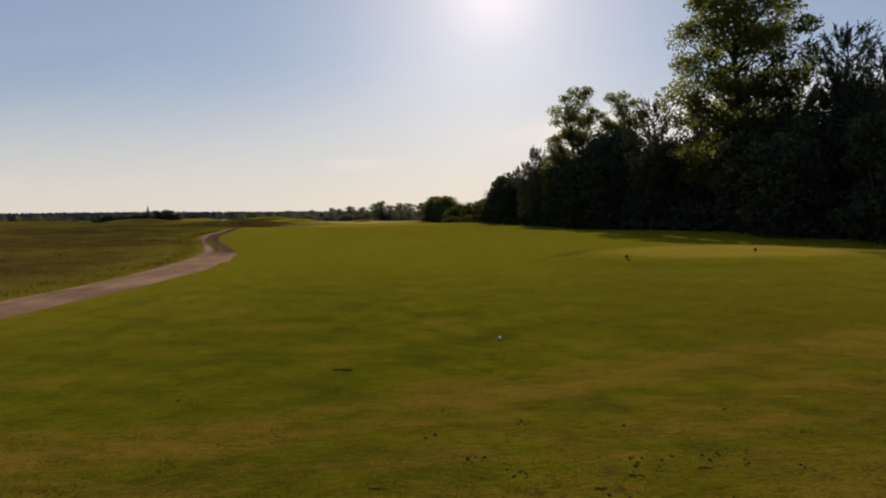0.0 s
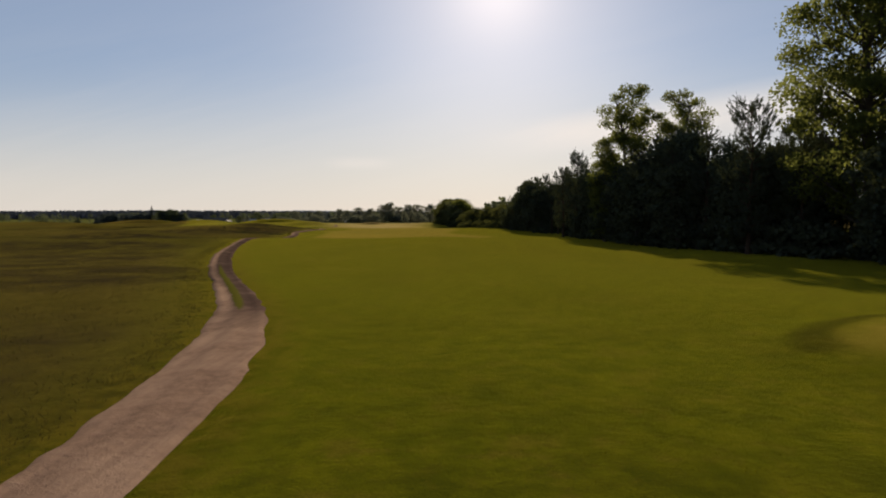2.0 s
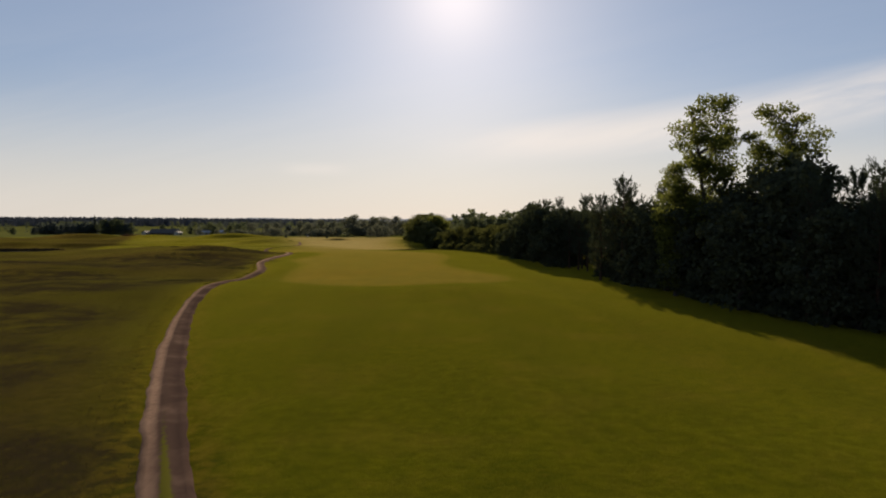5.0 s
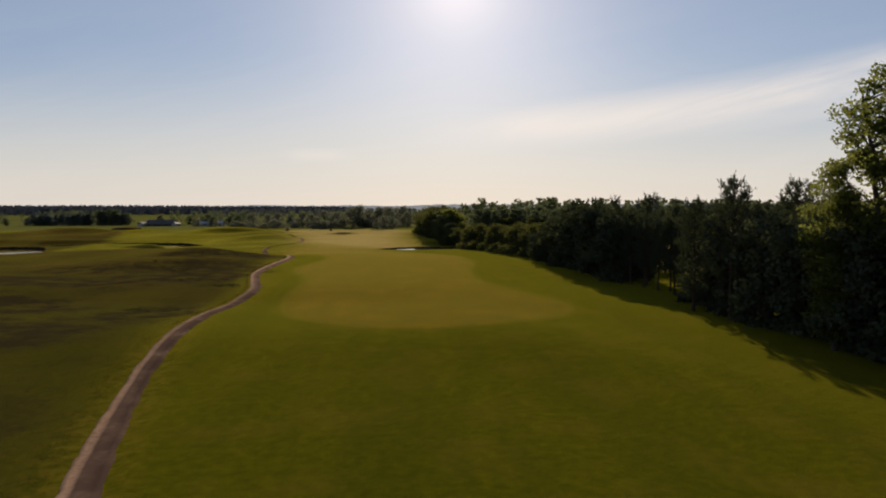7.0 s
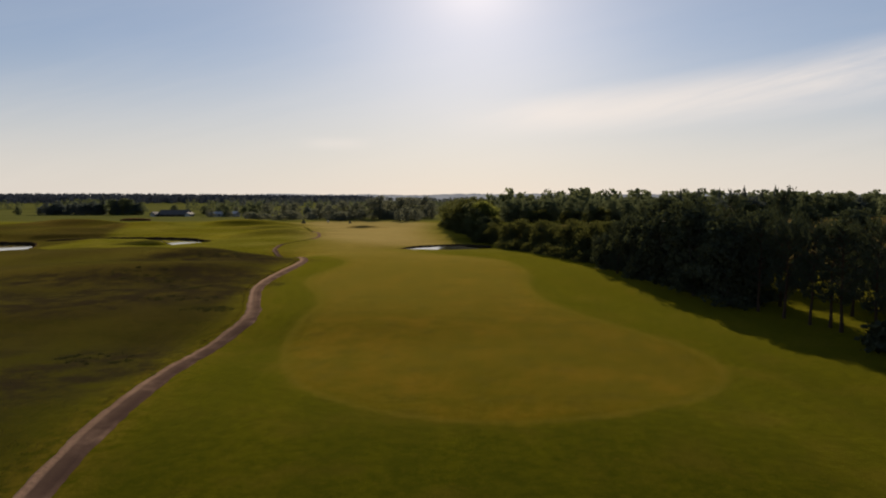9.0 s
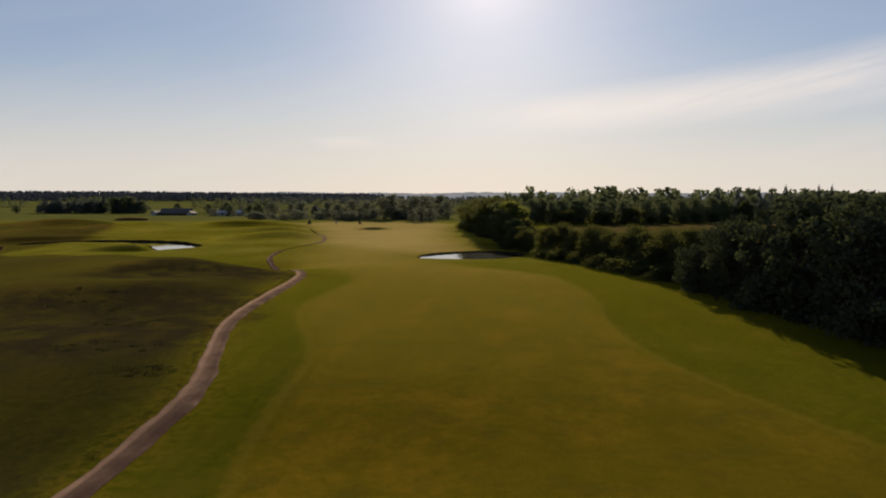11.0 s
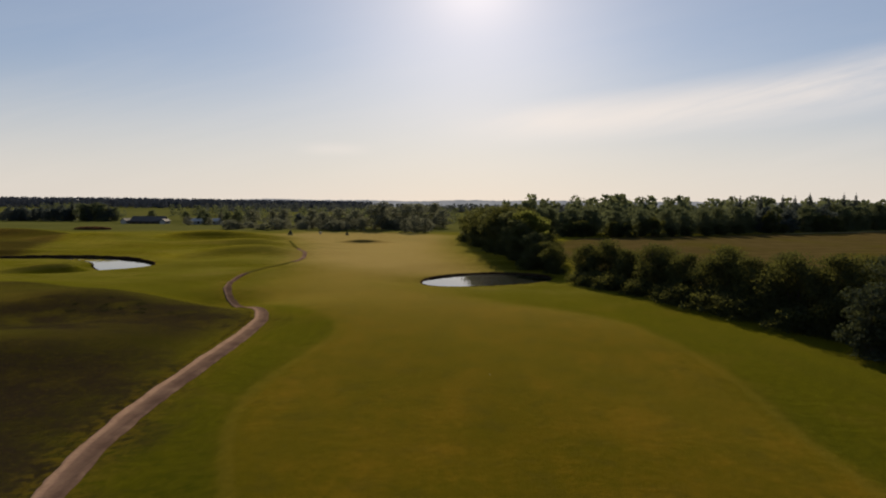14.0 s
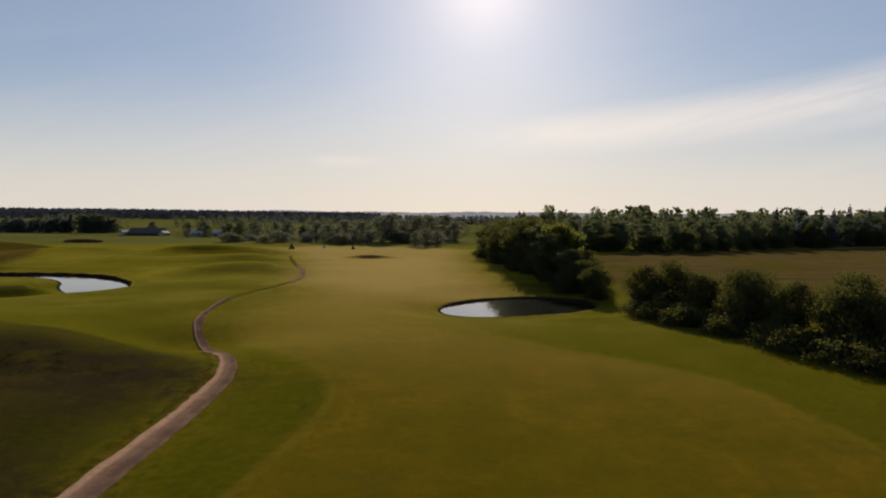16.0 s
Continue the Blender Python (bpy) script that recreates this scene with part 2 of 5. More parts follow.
    finish(n, col, 1.0, height, 0.32, 0.10, specular=0.0, sheen=gloss, sheen_tint=n.mix(hazed_end, n.mix(dry_nap, n.mix(n.ramp(attribute(n, "wild"), -1.0, 4.0), (0.62, 0.54, 0.05), (0.64, 0.48, 0.10)), (0.68, 0.52, 0.10)), (0.72, 0.56, 0.22)))
    return m


GRASS_DARK, GRASS_LIGHT, GRASS_DRY, GRASS_DEEP = (0.039, 0.042, 0.0020), (0.065, 0.062, 0.0030), (0.090, 0.066, 0.008), (0.026, 0.031, 0.0030)
FAIR_GREEN, FAIR_TAN, FAIR_SHADE = (0.070, 0.057, 0.0030), (0.128, 0.078, 0.006), (0.054, 0.046, 0.006)
ROUGH_DARK, ROUGH_BROWN = (0.013, 0.0125, 0.0038), (0.031, 0.024, 0.0065)
START_DARK, START_LIGHT = (0.066, 0.074, 0.003), (0.106, 0.107, 0.004)
TAWNY_DARK, TAWNY = (0.022, 0.018, 0.004), (0.048, 0.035, 0.007)
THATCH = (0.012, 0.010, 0.003)
HEATH = (0.018, 0.0125, 0.010)
MEADOW, TAN_HAZED = (0.088, 0.084, 0.014), (0.205, 0.145, 0.044)
THIN_TURF = (0.050, 0.036, 0.004)
RIM_DARK = (0.012, 0.012, 0.002)
TEE_GRASS, SCUFF, MUD = (0.185, 0.126, 0.022), (0.150, 0.090, 0.017), (0.022, 0.016, 0.010)
BARE_SOIL = (0.040, 0.026, 0.012)
STUBBLE = (0.30, 0.25, 0.13)
PLOUGH_DARK, PLOUGH_LIGHT = (0.062, 0.046, 0.017), (0.100, 0.074, 0.029)


def earth_material():
    m, n = material("dry_earth_track")
    p = position(n)
    a, b, c = n.noise(0.5, 4, 0.6, p), n.noise(5, 4, 0.65, p), n.noise(40, 3, 0.7, p)
    col = n.mix(n.ramp(a, 0.32, 0.68), (0.105, 0.066, 0.048), (0.225, 0.150, 0.108))
    col = n.mix(n.math("MULTIPLY", n.ramp(b, 0.45, 0.7), 0.5), col, (0.15, 0.10, 0.075))
    rut = n.noise(1.0, 4, 0.6, n.add("ShaderNodeMapping", {"Vector": p, "Rotation": (0, 0, radians(-14)), "Scale": (4.2, 0.22, 1)}).outputs[0])
    col = n.mix(n.math("MULTIPLY", n.ramp(rut, 0.42, 0.62), 0.35), col, (0.075, 0.050, 0.040))
    damp = n.math("MULTIPLY", attribute(n, "damp"), n.ramp(n.noise(0.35, 4, 0.6, p), 0.25, 0.6, 0.55, 1.0))
    col = n.mix(damp, col, (0.046, 0.030, 0.024))
    col = n.mix(n.math("MULTIPLY", attribute(n, "dust"), n.ramp(b, 0.3, 0.65, 0.5, 1.0)), col, (0.315, 0.205, 0.140))
    mid = n.math("MULTIPLY_ADD", n.math("SUBTRACT", b, 0.5), 0.9, attribute(n, "grassy"))
    col = n.mix(n.ramp(mid, 0.30, 0.62), col, (0.070, 0.066, 0.012))
    finish(n, col, 1.0, n.math("MULTIPLY_ADD", c, 0.4, b), 0.5, 0.06, specular=0.0)
    return m


def leaf_material(name, dark, light, glow, amount=0.35, specular=0.15):
    m, n = material(name)
    isl = n.add("ShaderNodeNewGeometry").outputs["Random Per Island"]
    own = n.add("ShaderNodeObjectInfo").outputs["Random"]
    patch = n.noise(0.55, 2, 0.5, position(n))
    f = n.math("MULTIPLY_ADD", isl, 0.55, n.math("MULTIPLY", patch, 0.6))
    col = n.mix(n.ramp(f, 0.2, 0.95), dark, light)
    col = n.mix(n.math("MULTIPLY", own, 0.3), col, dark)
    finish(n, col, 0.65, translucent=glow, amount=amount, specular=specular)
    return m


def bark_material(name, dark, light):
    m, n = material(name)
    p = n.add("ShaderNodeMapping", {"Vector": position(n), "Scale": (6, 6, 1.3)}).outputs[0]
    a = n.noise(3, 5, 0.7, p)
    finish(n, n.mix(n.ramp(a, 0.3, 0.7), dark, light), 0.92, a, 0.8, 0.05, specular=0.1)
    return m


def plain_material(name, dark, light, scale=3.0, rough=0.8, bump=0.2, metallic=0.0, specular=0.3):
    m, n = material(name)
    a = n.noise(scale, 4, 0.65, position(n))
    finish(n, n.mix(n.ramp(a, 0.3, 0.7), dark, light), rough, a, bump, 0.02, specular=specular, metallic=metallic)
    return m


def water_material():
    m, n = material("pond_water")
    p = n.add("ShaderNodeMapping", {"Vector": position(n), "Scale": (0.7, 2.2, 1)}).outputs[0]
    finish(n, (0.014, 0.017, 0.013), 0.04, n.noise(1.6, 3, 0.5, p), 0.05, 0.03, specular=0.5)
    return m


GROUND, EARTH, WATER = ground_material(), earth_material(), water_material()
LEAF = leaf_material("broad_leaves", (0.040, 0.050, 0.016), (0.080, 0.092, 0.022), (0.17, 0.185, 0.04), 0.42, 0.0)
LEAF_DARK = leaf_material("dark_leaves", (0.044, 0.051, 0.037), (0.072, 0.081, 0.047), (0.060, 0.070, 0.026), 0.2, 0.0)
LEAF_BUSH = leaf_material("willow_leaves", (0.027, 0.032, 0.018), (0.054, 0.060, 0.026), (0.15, 0.155, 0.035), 0.19, 0.0)
LEAF_ALDER = leaf_material("alder_leaves", (0.048, 0.056, 0.030), (0.086, 0.096, 0.044), (0.13, 0.14, 0.055), 0.34, 0.0)
NEEDLE = leaf_material("pine_needles", (0.048, 0.057, 0.044), (0.074, 0.084, 0.056), (0.055, 0.065, 0.022), 0.2, 0.0)
# Far field foliage, made paler so that its colour carries the haze.
FAR_HAZE_LEAF = leaf_material("distant_foliage", (0.086, 0.098, 0.056), (0.104, 0.116, 0.060), (0.125, 0.142, 0.066), 0.27, 0.0)
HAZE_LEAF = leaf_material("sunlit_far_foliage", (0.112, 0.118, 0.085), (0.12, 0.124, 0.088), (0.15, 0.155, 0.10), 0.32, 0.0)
# Bluish, lifted leaf colours: the haze of distance is painted into them.
HAZE_DARK = leaf_material("distant_conifers", (0.060, 0.072, 0.072), (0.074, 0.087, 0.082), (0.085, 0.10, 0.085), 0.34, 0.0)
VALE_HAZE_LEAF = leaf_material("valley_foliage", (0.095, 0.105, 0.098), (0.12, 0.13, 0.115), (0.10, 0.11, 0.10), 0.2, 0.0)
RIDGE_HAZE_LEAF = leaf_material("ridge_conifers", (0.066, 0.077, 0.100), (0.080, 0.092, 0.114), (0.085, 0.095, 0.11), 0.12, 0.0)
BARK = bark_material("grey_bark", (0.04, 0.034, 0.028), (0.095, 0.082, 0.068))
PINE_BARK = bark_material("pine_bark", (0.035, 0.025, 0.018), (0.085, 0.052, 0.034))
BLADE = leaf_material("grass_blades", (0.055, 0.052, 0.005), (0.095, 0.084, 0.010), (0.085, 0.076, 0.007), 0.4, 0.0)
BANK = plain_material("bare_bank_earth", (0.018, 0.012, 0.008), (0.042, 0.028, 0.017), 1.6, 1.0, 0.6, specular=0.0)
WEED = leaf_material("weed_leaves", (0.030, 0.032, 0.012), (0.055, 0.050, 0.020), (0.030, 0.034, 0.012), 0.25, 0.0)
STRAW = leaf_material("dry_grass_blades", (0.026, 0.024, 0.006), (0.052, 0.040, 0.011), (0.036, 0.030, 0.008), 0.4, 0.0)


# ---------------------------------------------------------------- the lie of the land
TRACK = [(-7.5, -14), (-9.0, 2), (-9.1, 12), (-8.95, 16), (-9.25, 20), (-9.95, 24), (-10.65, 27), (-12.0, 31.5), (-14.4, 37.3), (-18.75, 47), (-22.6, 57.2),
         (-27.0, 70), (-31.2, 84), (-33.6, 96), (-35.1, 107), (-35.5, 118), (-35.4, 127), (-37.7, 135), (-40.3, 144.5), (-41.0, 153), (-41.0, 162),
         (-41.2, 171), (-41.8, 179.5), (-44.3, 186.5), (-49.8, 195.5), (-54.2, 205.5), (-56.6, 220), (-56.0, 230), (-53.6, 240), (-53.2, 255), (-58.5, 273), (-66, 296), (-70, 312)]
FAIRWAY = [(-13.8, 97.1), (-8.1, 98.6), (-2.7, 103), (-0.5, 108), (-0.4, 113), (-3.4, 121), (-7, 131), (-8.1, 140), (-7.8, 147), (-6.4, 156), (-6.3, 164),
           (-7, 172), (-8, 178), (-12, 184), (-20, 190), (-28, 203), (-31, 216), (-29, 228), (-20, 237), (-23, 257), (-26, 280), (-28, 310), (-44, 312), (-50, 270), (-48.5, 235), (-47.6, 209), (-45.2, 195),
           (-41, 187.6), (-36, 182), (-33.9, 176), (-33.7, 170), (-34.8, 164), (-35.8, 157), (-35.6, 151), (-34.4, 146), (-31.3, 137.5), (-30.2, 131), (-30.6, 124), (-30, 116), (-27.4, 106), (-23.4, 100.8), (-19, 98)]
DRY = [(-54, 246), (-38, 232), (-20.5, 229), (-18.5, 235), (-23.5, 244), (-24.5, 257), (-26, 277), (-22, 368), (-92, 372), (-62, 300)]
PLOUGH = [(2, 222), (12, 205), (22, 170), (60, 150), (330, 170), (380, 300), (340, 496), (120, 376), (55, 343), (20, 330), (0, 285)]
POND = [(-28.2, 220.5), (-26.6, 225.6), (-22, 230.8), (-16, 233.6), (-10.5, 233.2), (-6.2, 229.5), (-6.4, 224.5), (-10.5, 220.2), (-15.4, 217.6), (-21.5, 215.3), (-26.3, 216)]
LEFT_POND = [(-80.4, 235.5), (-81.4, 242.2), (-83.3, 249.9), (-89.0, 257.5), (-94.7, 263.2), (-104.3, 267.7), (-112, 268), (-118, 267), (-123.5, 264.6), (-128.5, 259.6), (-133, 254), (-131, 252.4), (-126.5, 257), (-121.5, 260.8), (-116, 262.8), (-110, 263.2), (-105.5, 261.4), (-101.4, 258.0), (-97.2, 252.7), (-93.8, 246.0), (-89.0, 239.3), (-84.7, 235.5)]
ARM = [(-152, 221), (-123, 221.5), (-120.5, 226), (-121.5, 231), (-125.5, 237.5), (-130.5, 245), (-136.5, 246.5), (-152, 247.5)]
HEATHS = [(-56, 177, 15, 8), (-50, 140, 11, 9), (-66, 151, 14, 6), (-41, 108, 5, 8), (-60, 112, 12, 8), (-26, 44, 8, 7), (-43, 74, 10, 9), (-22, 24, 8, 6), (-36, 58, 8, 9), (-48, 96, 9, 10), (-64, 132, 16, 9), (-50, 155, 10, 9), (-46, 147, 8, 9)]
# mounds: middle, half widths along x and y, turn, height
NEAR_MOUNDS = [(-61, 187, 16, 10, 0, 1.6), (-64, 163, 16, 8, 5, 1.4), (-74, 126, 20, 12, 8, 1.2), (-86, 196, 18, 10, 0, 0.8), (-46, 33, 18, 12, 20, 0.5), (-58, 80, 22, 16, 0, 0.8), (-66, 264, 13, 7, 8, 1.9), (-78, 292, 16, 7, 10, 2.0),
               (-106, 288, 14, 7, -6, 0.9), (-116, 298, 14, 7, 4, 0.9), (-140, 284, 18, 8, 0, 1.0), (-58, 282, 9, 6, 0, 0.5), (-104, 316, 12, 7, 8, 0.8), (-68, 240, 12, 7, 12, 0.6), (-98, 212, 16, 8, -4, 0.6), (-180, 290, 22, 9, 0, 1.0)]
FAR_MOUNDS = [(-118, 250, 12, 5, -10, 0.2), (-94.0, 233.4, 8.5, 2.2, 52, 1.25), (-128, 304, 18, 7, 0, 2.0), (-92, 320, 20, 7, 0, 2.2), (-165, 330, 25, 9, 0, 2.4), (-150, 262, 20, 8, 0, 1.2), (-205, 300, 30, 12, 0, 2.2), (-47.5, 304.5, 7, 1.8, 0, 1.0), (12, 54, 15, 18, 0, 0.30)]
HOLLOWS = [(-117, 256.5, 15, 7, 8, -1.0), (-91.0, 229.0, 9, 2.4, 52, -0.6), (-85, 226, 10, 5, 0, 0.1), (-51.5, 194, 10, 8, 0, -1.5), (-112, 246, 46, 30, 0, -0.45), (-122, 214, 34, 18, 0, -0.8), (-17, 225, 24, 18, 0, -0.75)]
MOUNDS = NEAR_MOUNDS + FAR_MOUNDS + HOLLOWS


def inside(poly, x, y):
    """Signed distance to a closed outline in metres, positive within."""
    best, odd = np.full(x.shape, 1e9), np.zeros(x.shape, bool)
    for (ax, ay), (bx, by) in zip(poly, poly[1:] + poly[:1]):
        dx, dy = bx - ax, by - ay
        s = np.clip(((x - ax) * dx + (y - ay) * dy) / (dx * dx + dy * dy), 0, 1)
        best = np.minimum(best, np.hypot(x - ax - s * dx, y - ay - s * dy))
        odd ^= ((ay > y) != (by > y)) & (x < (bx - ax) * (y - ay) / (dy if dy else 1e-9) + ax)
    return np.where(odd, best, -best)


def rounded(points, closed=True, times=2):
    """Corner cutting."""
    p = np.array(points, float)
    for _ in range(times):
        q = np.roll(p, -1, 0) if closed else p[1:]
        a = p if closed else p[:-1]
        mixed = np.stack([a * 0.75 + q * 0.25, a * 0.25 + q * 0.75], 1).reshape(-1, 2)
        p = mixed if closed else np.concatenate([p[:1], mixed, p[-1:]])
    return [tuple(v) for v in p]


FAIRWAY, DRY, POND, LEFT_POND, ARM = (rounded(p, True, 1) for p in (FAIRWAY, DRY, POND, LEFT_POND, ARM))
TRACK = rounded(TRACK, False, 2)
POND_Z, LEFT_POND_Z = -1.6, -1.9


def to_track(x, y):
    """Distance to the middle of the track, positive on its left side."""
    best, side = np.full(x.shape, 1e9), np.ones(x.shape)
    for (ax, ay), (bx, by) in zip(TRACK[:-1], TRACK[1:]):
        dx, dy = bx - ax, by - ay
        s = np.clip(((x - ax) * dx + (y - ay) * dy) / (dx * dx + dy * dy), 0, 1)
        d = np.hypot(x - ax - s * dx, y - ay - s * dy)
        near = d < best
        best = np.where(near, d, best)
        side = np.where(near, np.sign(dx * (y - ay) - dy * (x - ax)), side)
    return best * np.where(side == 0, 1, side)


def smooth(v, lo, hi):
    t = np.clip((v - lo) / (hi - lo), 0, 1)
    return t * t * (3 - 2 * t)


def on_tee(x, y):
    """1 on the rim of the oval tee, 0 at its centre."""
    u, v = 0.97 * (x - 10.6) + 0.24 * (y - 24.9), 0.97 * (y - 24.9) - 0.24 * (x - 10.6)
    return np.hypot(u / 6.6, v / 4.3)


def terrain(x, y, ponds=True):
    """Ground height of places given as arrays."""
    x, y = np.asarray(x, float), np.asarray(y, float)
    z = -0.35 * smooth(y, 185, 225) * smooth(-x, -60, 40)
    near = 0.4 + 0.6 * smooth(np.abs(to_track(x, y)), 1.0, 8.0)
    for cx, cy, wx, wy, turn, h in MOUNDS:
        c, s = math.cos(radians(turn)), math.sin(radians(turn))
        u, v = ((x - cx) * c + (y - cy) * s) / wx, ((y - cy) * c - (x - cx) * s) / wy
        z = z + (h * near if h > 0 else h) * np.exp(-(u * u + v * v))
    z = z + 0.10 * np.sin(x * 0.11 + 1.3) * np.sin(y * 0.083) + 0.05 * np.sin(x * 0.31 + y * 0.17)
    z = z + 0.25 * np.sin(x * 0.23 + 0.5) * np.sin(y * 0.19 + 1) * smooth(-x, 42, 60) * smooth(300 - y, 0, 60)
    z = z + 0.32 * np.sin(x * 0.085 + 0.04 * y) * np.sin(y * 0.14 + 0.03 * x + 0.7) * smooth(y, 195, 240) * smooth(-x, 45, 75) * smooth(430 - y, 0, 60)
    # a low crest across the hole and the dips behind it and behind the bend of the track
    z = z + 0.45 * np.exp(-((y - 95) / 9.0) ** 2) * smooth(x, -60, -38) * smooth(-x, -6, 10)
    z = z - 0.50 * np.exp(-((y - 117) / 8.0) ** 2) * smooth(x, -60, -40) * smooth(-x, 4, 22)
    z = z - 0.33 * np.exp(-((x - 1) / 6.0) ** 2 - ((y - 7) / 7.0) ** 2)
    z = z + 0.20 * smooth(1.30 - on_tee(x, y), 0.0, 0.35)
    # far ridge on the left
    z = z + 2 * smooth(y, 900, 1700) + 6 * smooth(-x, 100, 800) * smooth(y, 1230, 1500)
    z = z - 2.0 * smooth(y, 380, 600) * smooth(900 - y, 0, 200)
    if ponds:
        for poly, level, cliff, run in ((POND, POND_Z, 0.16, 11), (LEFT_POND, LEFT_POND_Z, 0.36, 6), (ARM, LEFT_POND_Z, 0.36, 11)):
            px, py = zip(*poly)
            if not np.any((x > min(px) - 15) & (x < max(px) + 15) & (y > min(py) - 15) & (y < max(py) + 15)):
                continue
            d = inside(poly, x, y)
            far = smooth(inside(poly, x, y - 2) - inside(poly, x, y + 2), -0.5, 2.5)
            z = np.where(d > -14, z + (level + 0.10 + cliff * far - z) * smooth(d, -run * (1 + 0.3 * far), -1.2), z)
            z = np.where(d > -8, z + (np.minimum(z, level - 0.6) - z) * smooth(d, -0.6, 0.8), z)
    return z


def height(x, y):
    return float(terrain(np.array([x]), np.array([y]))[0])


def steps(lo, fine_lo, fine_hi, hi, step, grow=1.09):
    out = list(np.arange(fine_lo, fine_hi, step))
    for end, sign in ((lo, -1), (hi, 1)):
        v, s = (out[0] if sign < 0 else out[-1]), step
        side = []
        while (v - end) * sign < 0:
            s *= grow
            v += s * sign
            side.append(v)
        out = side[::-1] + out if sign < 0 else out + side
    return np.array(out)


def mesh_object(name, verts, faces, mat, smooth_shade=False):
    me = bpy.data.meshes.new(name)
    me.from_pydata(np.asarray(verts).tolist(), [], faces if isinstance(faces, list) else faces.tolist())
    me.materials.append(mat)
    if smooth_shade:
        me.polygons.foreach_set("use_smooth", [True] * len(me.polygons))
    me.update()
    return new(name, me)


def grid_faces(rows, cols):
    a = np.arange(rows * cols).reshape(rows, cols)
    return np.stack([a[:-1, :-1], a[:-1, 1:], a[1:, 1:], a[1:, :-1]], -1).reshape(-1, 4)


def build_ground():
    xs, ys = steps(-3200, -152, 26, 3200, 0.9), steps(-600, -6, 310, 3600, 0.86)
    gx, gy = np.meshgrid(xs, ys)
    x, y = gx.ravel(), gy.ravel()
    z = terrain(x, y)
    d = to_track(x, y)
    z = z - 0.10 * smooth(0.9 - np.abs(d), 0, 0.5)
    ob = tagged(mesh_object("ground", np.stack([x, y, z], 1), grid_faces(len(ys), len(xs)), GROUND, True), "rolling golf course grassland with mown and rough turf", "ground", kind="structure")
    zones = {
        "wild": np.where(y < 330, d - 1.4, -9) - 60 * smooth(y + 0.25 * (x + 50), 184, 208),
        "fairway": inside(FAIRWAY, x, y) * (1 - 0.88 * smooth(y, 172, 205)),
        "dry": inside(DRY, x, y),
        "heath": np.maximum.reduce([(1 - np.hypot((x - cx) / rx, (y - cy) / ry)) * ry for cx, cy, rx, ry in HEATHS]),
        "meadow": y - 206 + 0.2 * (x + 60),
        "lush": np.where(d < -1.3, 46 - y, -40),
        "tawny": np.where(d > 1.0, 66 - y, -40),
        "crops": y - 372,
        "tee": (1.0 - on_tee(x, y)) * 5,
        "thin": np.minimum(x - 3.0, 20.0 - y),
        "fringe": 0.55 - np.abs(on_tee(x, y) - 1.02) * 5 - 3 * smooth(25.5 - y + 0.25 * (x - 10.6), 0, 2),
        "plough": inside(PLOUGH, x, y),
        "headland": np.where(x > 105, 4 - np.abs(y - 336 - 0.55 * (x - 48) + 2 * np.sin(x * 0.05)), -9),
        "verge": 1.5 - np.abs(d),
        "scuff": np.interp(x, [-8, -3.3, -1.1, 0.3, 3.3, 6.2, 12], [4.3, 5.2, 6.2, 7.3, 8.8, 9.7, 10.6]) - y - 22 * smooth(-x, 5.0, 8.0) - 22 * smooth(x + 0.3 * np.sin(y), 11.0, 16.0) - 30 * smooth(-y + 0.5 * np.sin(x), 2.0, 8.0),
        "bank": np.maximum.reduce([inside(p, x, y) for p in (POND, LEFT_POND, ARM)]),
    }
    for name, value in zones.items():
        ob.data.attributes.new(name, "FLOAT", "POINT").data.foreach_set("value", np.clip(value, -40, 40).astype(np.float32))
    return ob


